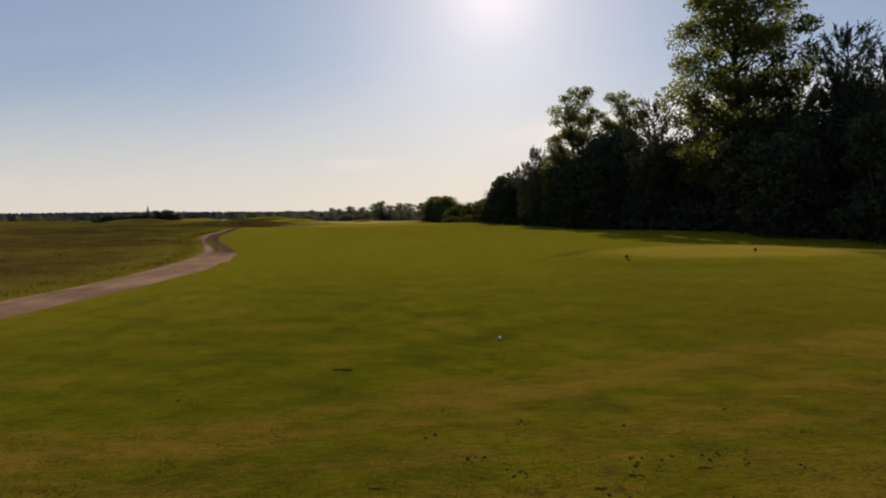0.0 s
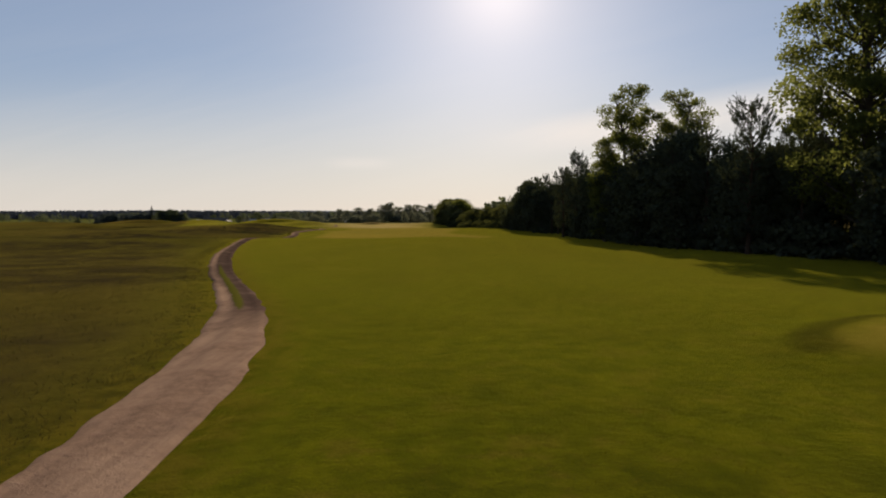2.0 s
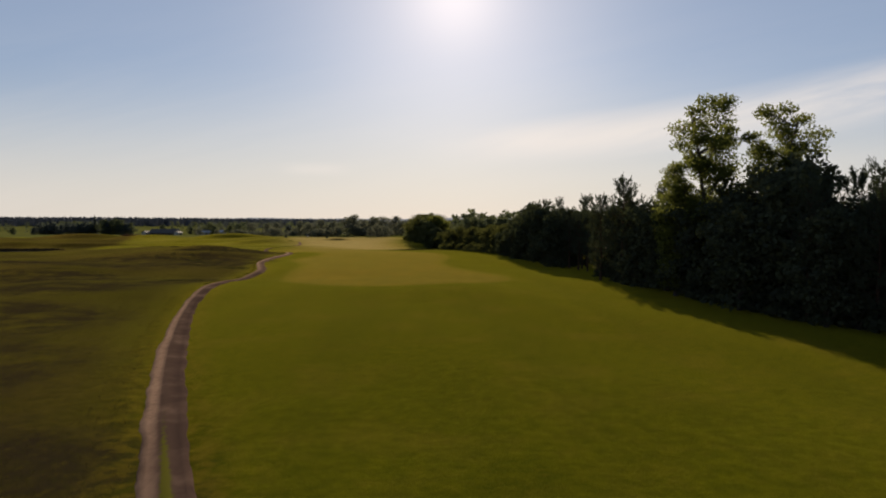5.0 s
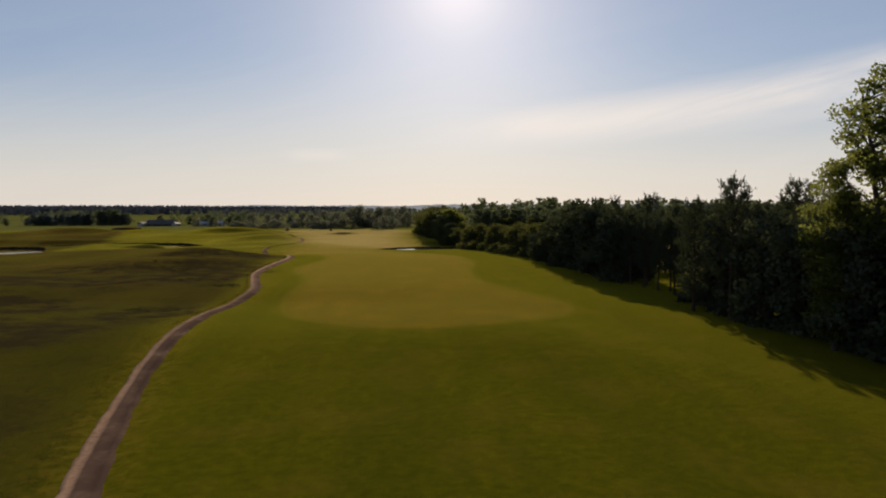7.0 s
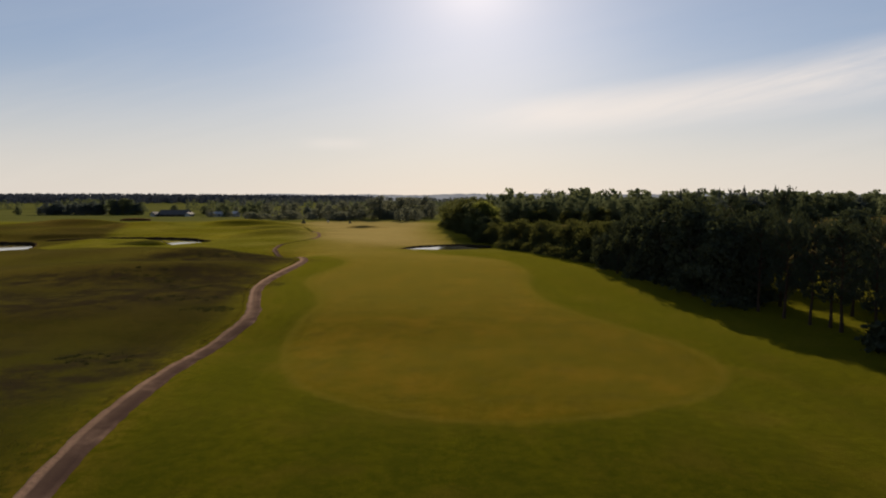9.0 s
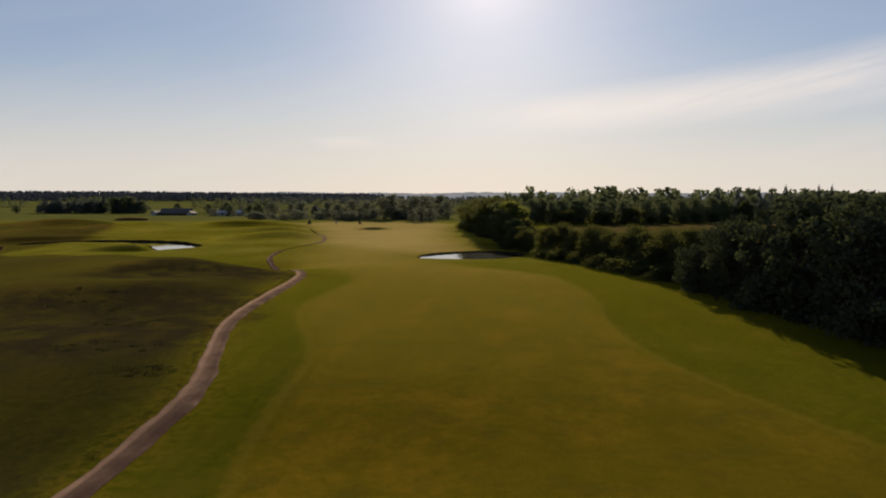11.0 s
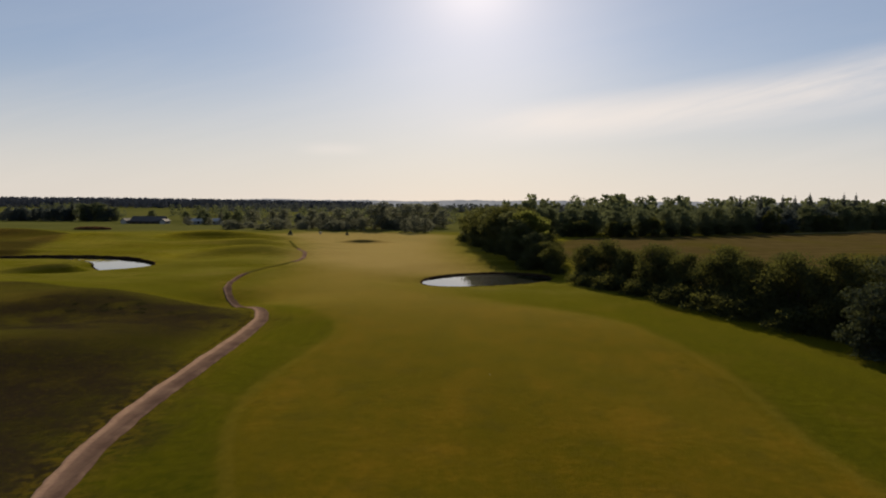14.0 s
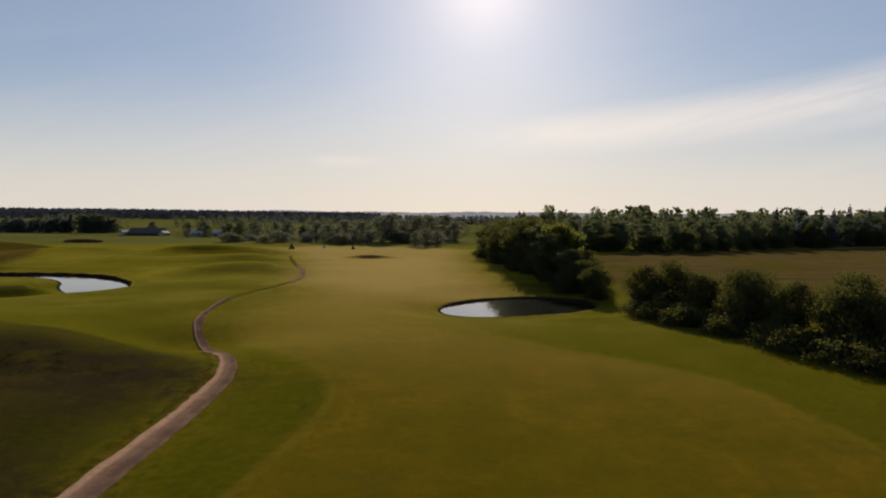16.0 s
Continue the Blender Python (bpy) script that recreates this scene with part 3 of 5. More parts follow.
def build_track():
    p = np.array(TRACK)
    seg = np.hypot(*np.diff(p, axis=0).T)
    along = np.concatenate([[0], np.cumsum(seg)])
    s = np.arange(0, along[-1], 0.45)
    cx, cy = np.interp(s, along, p[:, 0]), np.interp(s, along, p[:, 1])
    tx, ty = np.gradient(cx), np.gradient(cy)
    ln = np.hypot(tx, ty)
    nx, ny = -ty / ln, tx / ln
    rng = np.random.default_rng(5)

    def wobble(scale):
        k = rng.normal(size=int(along[-1] / scale) + 3)
        return np.interp(s, np.arange(len(k)) * scale, k)

    w = np.interp(cy, [8, 15, 22, 30, 36, 60, 95, 105, 118, 130, 142, 160, 176, 190, 200], [0.66, 0.72, 0.85, 0.77, 0.71, 0.64, 0.60, 0.60, 0.70, 0.66, 0.60, 0.74, 0.66, 0.50, 0.40]) + 0.04 * wobble(9)
    wl, wr = w + 0.05 * wobble(1.6) + 0.035 * wobble(0.5), w + 0.05 * wobble(1.9) + 0.035 * wobble(0.5)
    # cross-section: two worn ruts with a grassy crown between them on some stretches
    prof = np.array([-1.12, -0.95, -0.72, -0.48, -0.22, 0.0, 0.22, 0.48, 0.72, 0.95, 1.12])
    drop = np.array([-0.08, -0.005, -0.01, -0.02, 0.02, 0.035, 0.02, -0.02, -0.01, -0.005, -0.08])
    w = w * (1 - 0.45 * smooth(cy, 205, 214) * smooth(-cy, -246, -234))
    two = smooth(cy, 28.5, 34) * smooth(58 - cy, 0, 16)
    off = np.where(prof[None] > 0, prof[None] * wl[:, None], prof[None] * wr[:, None])
    x, y = cx[:, None] + nx[:, None] * off, cy[:, None] + ny[:, None] * off
    z = terrain(x.ravel(), y.ravel(), False).reshape(x.shape) + drop[None] + 0.03
    z[:, 1:-1] += 0.004 * rng.normal(size=z[:, 1:-1].shape)
    ob = tagged(mesh_object("road", np.stack([x, y, z], -1).reshape(-1, 3), grid_faces(len(s), len(prof)), EARTH, True), "narrow dry earth cart track with two worn ruts", "track", kind="structure")
    grassy = two[:, None] * np.maximum(0, 1 - np.abs(prof[None]) / 0.46) * 0.98
    grassy = np.maximum(grassy, (smooth(cy, 214, 232) * (1 - 0.92 * smooth(cy, 238, 247) * smooth(284 - cy, 0, 10)))[:, None])
    ob.data.attributes.new("grassy", "FLOAT", "POINT").data.foreach_set("value", grassy.ravel().astype(np.float32))
    # darker earth on the low middle stretch, less so along the left rut
    damp = np.interp(cy, [26, 33, 120, 150, 180, 205, 230, 246], [0.0, 0.95, 0.8, 0.65, 0.6, 0.95, 0.9, 0.2])[:, None] * np.interp(prof, [-1.0, -0.1, 0.4, 1.0], [0.9, 1.0, 0.35, 0.0])[None]
    damp = np.maximum(damp, (smooth(cy, 38, 45) * smooth(-cy, -138, -118))[:, None] * np.interp(prof, [-0.2, 0.25, 0.55, 1.0], [1.0, 0.95, 0.45, 0.6])[None])
    ob.data.attributes.new("damp", "FLOAT", "POINT").data.foreach_set("value", damp.ravel().astype(np.float32))
    # paler earth, mostly along the left rut and near the start
    dust = np.interp(cy, [70, 130, 150, 182, 192, 215], [0.15, 0.45, 0.9, 0.9, 0.2, 0.0])[:, None] * np.interp(prof, [-0.5, 0.2, 0.6, 1.0], [0.0, 0.35, 1.0, 0.8])[None]
    dust = np.maximum(dust, np.interp(cy, [4, 12, 20, 27, 31], [0.0, 0.15, 0.42, 0.42, 0.0])[:, None] * np.interp(np.abs(prof), [0.0, 0.4, 0.7, 1.0], [0.9, 0.7, 1.0, 0.9])[None])
    dust = np.maximum(dust, np.interp(cy, [30, 34, 38, 41, 47, 54, 92, 100], [0.1, 0.6, 0.65, 0.0, 0.1, 0.5, 0.5, 0.2])[:, None] * np.interp(prof, [0.2, 0.5, 1.0], [0.0, 1.0, 1.0])[None])
    ob.data.attributes.new("dust", "FLOAT", "POINT").data.foreach_set("value", dust.ravel().astype(np.float32))
    return ob


def build_water(name, poly, level, label):
    x, y = np.array(poly).T
    cx, cy = x.mean(), y.mean()
    grown = [(cx + (a - cx) * 1.015, cy + (b - cy) * 1.02) for a, b in poly] if name == "pond" else poly
    bm = bmesh.new()
    bm.faces.new([bm.verts.new((a, b, level)) for a, b in grown])
    bmesh.ops.triangulate(bm, faces=bm.faces[:])
    me = bpy.data.meshes.new("water")
    bm.to_mesh(me)
    bm.free()
    me.materials.append(WATER)
    if me.polygons[0].normal.z < 0:
        me.flip_normals()
    return tagged(new("water", me), label, "pond", kind="structure")


def build_bank(poly, level, cliff, label):
    """Bare earth edge round a pond, steepest on the far shore."""
    p = np.array(rounded(poly, True, 2))
    if np.sum(p[:, 0] * np.roll(p[:, 1], -1) - np.roll(p[:, 0], -1) * p[:, 1]) < 0:
        p = p[::-1]
    t = np.roll(p, -1, 0) - np.roll(p, 1, 0)
    t /= np.linalg.norm(t, axis=1)[:, None]
    out = np.stack([t[:, 1], -t[:, 0]], 1)
    rng = np.random.default_rng(len(p))
    far = smooth(out[:, 1], -0.1, 0.7)
    rise = (0.03 + cliff * far) * rng.uniform(0.8, 1.2, len(p))
    near = 0.35 + 0.65 * far
    rows = [(-0.15, -0.25 + 0 * far), (0.05, 0.3 * rise), (0.22 + 0.1 * far, 0.95 * rise), (0.5 + 0.15 * far, 1.05 * rise + 0.03), (1.0 + 0.2 * far, 0.6 * rise - 0.04)]
    v = [np.concatenate([p + out * (o * near + rng.normal(0, 0.03, len(p)))[:, None], (level + h)[:, None]], 1) for o, h in rows]
    k = len(p)
    faces = [(a * k + i, a * k + (i + 1) % k, (a + 1) * k + (i + 1) % k, (a + 1) * k + i) for a in range(len(rows) - 1) for i in range(k)]
    return tagged(mesh_object("bank", np.concatenate(v), faces, BANK, True), label, "bank", kind="structure")


build_ground()
build_track()
build_bank(POND, POND_Z, 0.22, "dark bare earth bank of the fairway pond")
build_bank(LEFT_POND, LEFT_POND_Z, 0.42, "steep dark earth bank of the curved pond")
build_bank(ARM, LEFT_POND_Z, 0.48, "dark earth bank of the side arm")
build_water("pond", POND, POND_Z, "round fairway pond mirroring sky and dark bushes")
build_water("long pond", LEFT_POND, LEFT_POND_Z, "curved pond with steep dark earth banks")
build_water("side arm", ARM, LEFT_POND_Z, "side arm of the curved pond with a dark bank")


# ---------------------------------------------------------------- plants
class Shape:
    """Collects vertices and faces of one mesh."""

    def __init__(self):
        self.v, self.f, self.count = [], [], 0

    def tube(self, pts, radii, sides=6):
        pts = np.asarray(pts, float)
        t = np.gradient(pts, axis=0)
        t /= np.linalg.norm(t, axis=1)[:, None] + 1e-9
        ref = np.array([0.0, 1.0, 0.0]) if abs(t[0][1]) < 0.8 else np.array([1.0, 0, 0])
        u = np.cross(t, ref)
        u /= np.linalg.norm(u, axis=1)[:, None] + 1e-9
        w = np.cross(t, u)
        a = np.arange(sides) * 2 * math.pi / sides
        ring = pts[:, None] + np.asarray(radii)[:, None, None] * (u[:, None] * np.cos(a)[None, :, None] + w[:, None] * np.sin(a)[None, :, None])
        b = self.count
        self.v.append(ring.reshape(-1, 3))
        k = len(pts)
        i, j = np.meshgrid(np.arange(k - 1), np.arange(sides), indexing="ij")
        n2 = (j + 1) % sides
        self.f.append(np.stack([b + i * sides + j, b + i * sides + n2, b + (i + 1) * sides + n2, b + (i + 1) * sides + j], -1).reshape(-1, 4))
        self.count += k * sides

    def leaves(self, centre, way, length, width, rng):
        """Pointed blades: one kite for each row."""
        k = len(centre)
        way = way / (np.linalg.norm(way, axis=1)[:, None] + 1e-9)
        side = np.cross(way, rng.normal(size=(k, 3)))
        side /= np.linalg.norm(side, axis=1)[:, None] + 1e-9
        length, width = np.broadcast_to(length, k)[:, None], np.broadcast_to(width, k)[:, None]
        a = centre - way * length * 0.5
        m = centre - way * length * 0.02
        quad = np.stack([a, m + side * width * 0.5, centre + way * length * 0.5, m - side * width * 0.5], 1)
        b = self.count
        self.v.append(quad.reshape(-1, 3))
        self.f.append(b + np.arange(k * 4).reshape(k, 4))
        self.count += 4 * k

    def mesh(self, name, mat, smooth_shade=False):
        me = bpy.data.meshes.new(name)
        v, f = np.concatenate(self.v), np.concatenate(self.f)
        me.vertices.add(len(v))
        me.vertices.foreach_set("co", v.astype(np.float32).ravel())
        me.loops.add(f.size)
        me.loops.foreach_set("vertex_index", f.astype(np.int32).ravel())
        me.polygons.add(len(f))
        me.polygons.foreach_set("loop_start", np.arange(0, f.size, 4, dtype=np.int32))
        me.polygons.foreach_set("loop_total", np.full(len(f), 4, dtype=np.int32))
        if smooth_shade:
            me.polygons.foreach_set("use_smooth", np.ones(len(f), bool))
        me.materials.append(mat)
        me.update(calc_edges=True)
        me.validate()
        return me


def part(name, me, parent, label=""):
    ob = new(name, me)
    ob.parent = parent
    return tagged(ob, label)


def stood(name, x, y, label, category, group="", z=None):
    e = new(name)
    e.location = (x, y, height(x, y) if z is None else z)
    return tagged(e, label, category, group)


def broad_tree(name, h, spread, base, clumps, leaves, leaf, seed, mats, label, category="tree", fullness=0.5, clump=1.25, trunk_r=None, lean=0.0, stems=1, twigs=0):
    """A tree with a trunk, limbs that reach every clump, and clumps of leaves. base: height where the crown starts."""
    rng = np.random.default_rng(seed)
    wood, crown = Shape(), Shape()
    r0 = trunk_r or h * 0.019
    tops = []
    for k in range(stems):
        a = rng.uniform(0, 6.28)
        out = (0 if stems == 1 else spread * 0.35)
        zz = np.linspace(-0.3, h * 0.86, 10)
        f = np.clip(zz / h, 0, 1)
        px = out * f * math.cos(a) + lean * f**1.5 + np.cumsum(rng.normal(0, 0.012 * h, 10)) * f
        py = out * f * math.sin(a) + np.cumsum(rng.normal(0, 0.012 * h, 10)) * f
        stem = np.stack([px, py, zz], 1)
        stem[0, :2] *= 0
        rad = r0 / math.sqrt(stems) * (1.0 - 0.86 * f) * (1 + 0.5 * np.exp(-zz.clip(0) / 0.5))
        wood.tube(stem, rad, 7)
        tops.append(stem)
    done = 0
    tries = 0
    centres = []
    while done < clumps and tries < clumps * 60:
        tries += 1
        f = rng.uniform(0, 1) ** 0.85
        z = base + (h - base) * f
        wide = spread * math.sqrt(max(0.03, 1 - ((f - fullness) / (1.02 - fullness if f > fullness else fullness + 0.22)) ** 2))
        a, q = rng.uniform(0, 2 * math.pi), rng.uniform(0, 1) ** 0.45
        lump = 0.74 + 0.34 * math.sin(2 * a + seed) * math.sin(3.1 * f * math.pi + seed * 2) + 0.14 * math.sin(5 * a + 9 * f)
        c = np.array([lean * f + wide * q * lump * math.cos(a), wide * q * lump * math.sin(a), z - 0.5 * clump * f])
        if any(np.sum((c - o) ** 2) < (clump * 0.72) ** 2 for o in centres):
            continue
        centres.append(c)
        done += 1
        stem = tops[rng.integers(len(tops))]
        reach = math.hypot(c[0], c[1])
        zs = max(base * 0.75, c[2] - 0.25 * clump - reach * rng.uniform(0.45, 0.8))
        zs = min(zs, h * 0.84)
        s = np.array([np.interp(zs, stem[:, 2], stem[:, 0]), np.interp(zs, stem[:, 2], stem[:, 1]), zs])
        bend = (s + c) / 2 + np.array([0, 0, -0.12 * reach]) + rng.normal(0, 0.06 * reach + 0.05, 3)
        t = np.linspace(0, 1, 4)[:, None]
        curve = (1 - t) ** 2 * s + 2 * t * (1 - t) * bend + t * t * c
        wood.tube(curve, np.linspace(r0 * 0.30 * (1 - 0.6 * zs / h) + 0.02, 0.012, 4), 4)
        for _ in range(twigs):
            d = rng.normal(size=3)
            d[2] = abs(d[2]) * 0.6
            e = c + d / np.linalg.norm(d) * clump * 0.8
            m0 = curve[2]
            wood.tube(np.stack([m0, e]), [0.022, 0.006], 3)
        k = int(leaves / clumps * rng.uniform(0.6, 1.4))
        d = rng.normal(size=(k, 3))
        d /= np.linalg.norm(d, axis=1)[:, None]
        size = clump * rng.uniform(0.75, 1.2)
        pos = c + d * (rng.uniform(0.02, 1, (k, 1)) ** 0.55) * size * np.array([1.0, 1.0, 0.66]) + rng.normal(0, 0.05, (k, 3))
        pos = pos[pos[:, 2] > 0.15]
        k = len(pos)
        way = rng.normal(size=(k, 3)) + np.array([0, 0, -0.25])
        ls = leaf * rng.uniform(0.65, 1.35, k)
        crown.leaves(pos, way, ls, ls * 0.72, rng)
    q = h / max(v[:, 2].max() for v in crown.v)
    for shape in (wood, crown):
        shape.v = [v * np.array([1, 1, q]) for v in shape.v]
    root = tagged(new(name), label, category)
    part("trunk", wood.mesh("trunk", mats[0], True), root)
    part("crown", crown.mesh("crown", mats[1]), root)
    return root


def pine(name, h, spread, base, seed, label, dense=1.0, needle=0.30, bare=0.15):
    """A Scots pine: whorls of rising branches with needle tufts and upright candles."""
    rng = np.random.default_rng(seed)
    wood, crown = Shape(), Shape()
    zz = np.linspace(-0.3, h * 0.97, 12)
    f = np.clip(zz / h, 0, 1)
    stem = np.stack([np.cumsum(rng.normal(0, 0.006 * h, 12)) * f, np.cumsum(rng.normal(0, 0.006 * h, 12)) * f, zz], 1)
    stem[0, :2] = 0
    wood.tube(stem, h * 0.0135 * (1.02 - f) * (1 + 0.4 * np.exp(-zz.clip(0) / 0.4)) + 0.015, 8)
    z = base
    c_all, w_all = [], []

    def shoot(tip, way, size, k):
        """A bottle brush of needles along a short shoot."""
        way = way / np.linalg.norm(way)
        t = rng.uniform(0, 1, (k, 1))
        c_all.append(tip + way * size * t + rng.normal(0, 0.025, (k, 3)))
        w_all.append(way * 0.9 + rng.normal(0, 0.45, (k, 3)))

    while z < h * 0.97:
        g = (z - base) / (h - base)
        reach = spread * (0.30 + 0.70 * math.sin(math.pi * min(1.0, 0.22 + 0.72 * (1 - g)) ** 1.0)) * (1 - g) ** 0.45 + 0.12
        for _ in range(int(rng.integers(4, 7))):
            a = rng.uniform(0, 2 * math.pi)
            L = reach * rng.uniform(0.55, 1.15)
            rise = rng.uniform(0.12, 0.35) + 0.75 * g
            s = np.array([np.interp(z, zz, stem[:, 0]), np.interp(z, zz, stem[:, 1]), z])
            e = s + L * np.array([math.cos(a), math.sin(a), rise])
            m = (s + e) / 2 + np.array([0, 0, -0.10 * L])
            t = np.linspace(0, 1, 4)[:, None]
            curve = (1 - t) ** 2 * s + 2 * t * (1 - t) * m + t * t * e
            wood.tube(curve, np.linspace(0.028 + 0.02 * (1 - g), 0.008, 4), 3)
            for _ in range(int((3 + 4.0 * L) * dense)):
                q = rng.uniform(bare + 0.2, 1.0)
                p0 = (1 - q) ** 2 * s + 2 * q * (1 - q) * m + q * q * e
                d = np.array([math.cos(a), math.sin(a), 0.0]) * 0.5 + rng.normal(0, 0.55, 3)
                d[2] = abs(d[2]) * 0.5 + 0.55
                shoot(p0 + rng.normal(0, 0.12, 3), d, rng.uniform(0.25, 0.5), int(12 * dense))
            for _ in range(3):
                d = np.array([math.cos(a) * 0.35, math.sin(a) * 0.35, 1.0]) + rng.normal(0, 0.22, 3)
                shoot(e - (e - s) * rng.uniform(0, 0.25), d, rng.uniform(0.45, 0.95), int(13 * dense))
        z += rng.uniform(0.38, 0.62) * (1.0 if h > 8 else 0.8)
    for _ in range(5):
        shoot(np.array([stem[-1, 0], stem[-1, 1], h - 0.9]) + rng.normal(0, 0.12, 3), np.array([0, 0, 1.0]) + rng.normal(0, 0.15, 3), 0.9, 22)
    pos, way = np.concatenate(c_all), np.concatenate(w_all)
    k = len(pos)
    crown.leaves(pos, way, needle * rng.uniform(0.7, 1.35, k), needle * 0.17 * rng.uniform(0.7, 1.4, k), rng)
    root = tagged(new(name), label, "tree")
    part("trunk", wood.mesh("trunk", PINE_BARK, True), root)
    part("crown", crown.mesh("crown", NEEDLE), root)
    return root


def plant(proto, x, y, turn, scale, label="", group="", used=set()):
    m = Matrix.Translation((x, y, height(x, y) - 0.05)) @ Matrix.Rotation(radians(turn), 4, "Z")
    if proto.name not in used:
        used.add(proto.name)
        proto.matrix_basis = m
        ob = proto
    else:
        ob = copy_thing(proto, m)
    ob.scale = (scale[0], scale[0], scale[1])
    return tagged(ob, label, group=group)


# ---------------------------------------------------------------- the tree belt
rnd = random.Random(11)
OAK = broad_tree("oak_tree", 21.0, 6.4, 2.8, 120, 34000, 0.25, 4, (BARK, LEAF), "tall broad oak tree in full leaf, backlit", fullness=0.58, clump=1.45, trunk_r=0.42, twigs=4)
plant(OAK, 22.1, 52.6, 0, (1, 1), group="belt trees")
ASH = broad_tree("ash_tree", 19.2, 4.0, 1.8, 84, 20000, 0.24, 9, (BARK, LEAF), "tall slender ash tree with airy backlit crown", fullness=0.42, clump=1.25, trunk_r=0.30, lean=-0.6, twigs=3)
plant(ASH, 15.6, 88.5, 30, (1, 1), group="belt trees")
plant(ASH, 20.6, 85.5, 170, (1.0, 0.93), group="belt trees")
plant(ASH, 12.9, 89.3, 250, (0.62, 0.655), group="belt trees")

DARK = broad_tree("maple_tree", 10.0, 3.3, 0.4, 56, 5400, 0.38, 21, (BARK, LEAF_DARK), "dense dark maple tree in shade at the belt edge", fullness=0.5, clump=1.25, trunk_r=0.2)
DARK_B = broad_tree("maple_tree", 10.5, 3.0, 0.5, 50, 5000, 0.38, 33, (BARK, LEAF_DARK), "dense dark maple tree in shade at the belt edge", fullness=0.55, clump=1.15, trunk_r=0.19, stems=2)
PINE_A = pine("pine_tree", 11.5, 2.7, 1.2, 3, "dark Scots pine with upright spiky shoots", 1.0, 0.27)
PINE_B = pine("pine_tree", 11.0, 2.5, 0.7, 8, "dark Scots pine with upright spiky shoots", 0.95, 0.27)
PINE_C = pine("pine_tree", 9.2, 2.5, 2.6, 14, "Scots pine with a bare lower trunk", 0.95, 0.27)
PINE_D = pine("pine_tree", 11.0, 2.9, 0.6, 19, "dark Scots pine within the belt", 0.44, 0.54)

# x, y, height and kind of the trees that stand out
SPIKY_PINES = [(17.2, 59.0, 11.5), (26.2, 45.0, 13.9), (15.8, 73.0, 9.8), (15.7, 98.8, 11.7), (11.4, 101.0, 11.9), (10.3, 106.0, 10.2), (8.8, 159.0, 8.8)]
BUSHY_PINES = [(20.4, 57.6, 10.6), (29.8, 44.0, 14.0), (17.2, 68.0, 10.4), (20.0, 104.0, 10.8), (13.0, 106.0, 10.6), (24.5, 38.5, 10.5), (8.6, 153.0, 9.4), (6.3, 158.0, 7.2), (10.8, 134.0, 10.8)]
BARE_PINES = [(12.2, 125.0, 8.5), (12.8, 122.0, 8.2), (13.6, 119.0, 8.4), (13.9, 115.4, 8.6), (11.6, 128.5, 8.9), (13.2, 126.8, 8.0), (13.8, 120.8, 8.2), (13.6, 112.5, 8.8)]
MAPLES = [(19.2, 80.0, 13.0), (18.6, 86.0, 12.4), (13.6, 93.5, 10.0), (18.5, 63.5, 8.6), (19.6, 40.0, 6.6), (9.9, 141.0, 11.4), (9.6, 165.5, 8.0), (5.9, 163.5, 5.6), (12.6, 97.0, 9.6), (13.4, 106.5, 10.0), (14.2, 79.5, 8.8), (10.4, 132.0, 9.4), (8.4, 151.0, 9.2)]
FORKED_MAPLES = [(17.0, 76.5, 11.6), (15.0, 84.0, 9.6), (20.0, 47.0, 7.4), (21.5, 34.0, 7.0), (9.0, 147.0, 11.2), (13.6, 88.0, 9.0), (9.2, 138.0, 9.8), (15.6, 70.5, 8.2), (8.0, 157.0, 8.6)]
MAPLES += [(24.0, 44.0, 8.6), (23.6, 50.0, 9.2), (26.5, 54.0, 9.6), (22.8, 60.5, 9.8), (21.8, 67.0, 9.6), (25.0, 36.0, 8.0), (21.0, 73.0, 9.8)]
FRONT = [(*spot, kind) for spots, kind in ((SPIKY_PINES, PINE_A), (BUSHY_PINES, PINE_B), (BARE_PINES, PINE_C), (MAPLES, DARK), (FORKED_MAPLES, DARK_B)) for spot in spots]
for x, y, h, kind in FRONT:
    tall = (11.5 if kind is PINE_A else 11.0 if kind is PINE_B else 9.2 if kind is PINE_C else 10.0 if kind is DARK else 10.5)
    q = h / tall
    plant(kind, x, y, rnd.uniform(0, 360), (0.25 + 0.75 * q * rnd.uniform(0.95, 1.1), q), group="belt trees")
# the rows behind them
for row, (back, gap) in enumerate(((4.2, 4.6), (8.6, 6.2), (13.5, 8.5))):
    y = 26 + row * 2
    while y < (168 if row < 2 else 72):
        edge = float(np.interp(y, [26, 60, 85, 100, 115, 130, 145, 168], [25, 20.5, 18.5, 15.5, 16.5, 14.5, 12, 10.5]))
        kind = rnd.choice((PINE_D, PINE_D, PINE_D, DARK, DARK_B))
        if 112 < y < 130 and row == 0:
            kind = PINE_C
        h = rnd.uniform(6.8, 8.0) if 104 < y < 131 else rnd.uniform(7.4, 8.6) if y > 150 else rnd.uniform(9.2, 10.8) if y > 60 else rnd.uniform(9.5, 12.5)
        back_here = 0.6 * (14.5 - edge) if row == 0 and 131 < y < 160 else back
        plant(kind, edge + back_here + rnd.uniform(-1, 1), y + rnd.uniform(-1, 1), rnd.uniform(0, 360), (rnd.uniform(0.85, 1.05), h / 10.9), group="belt trees")
        y += gap * rnd.uniform(0.8, 1.25)

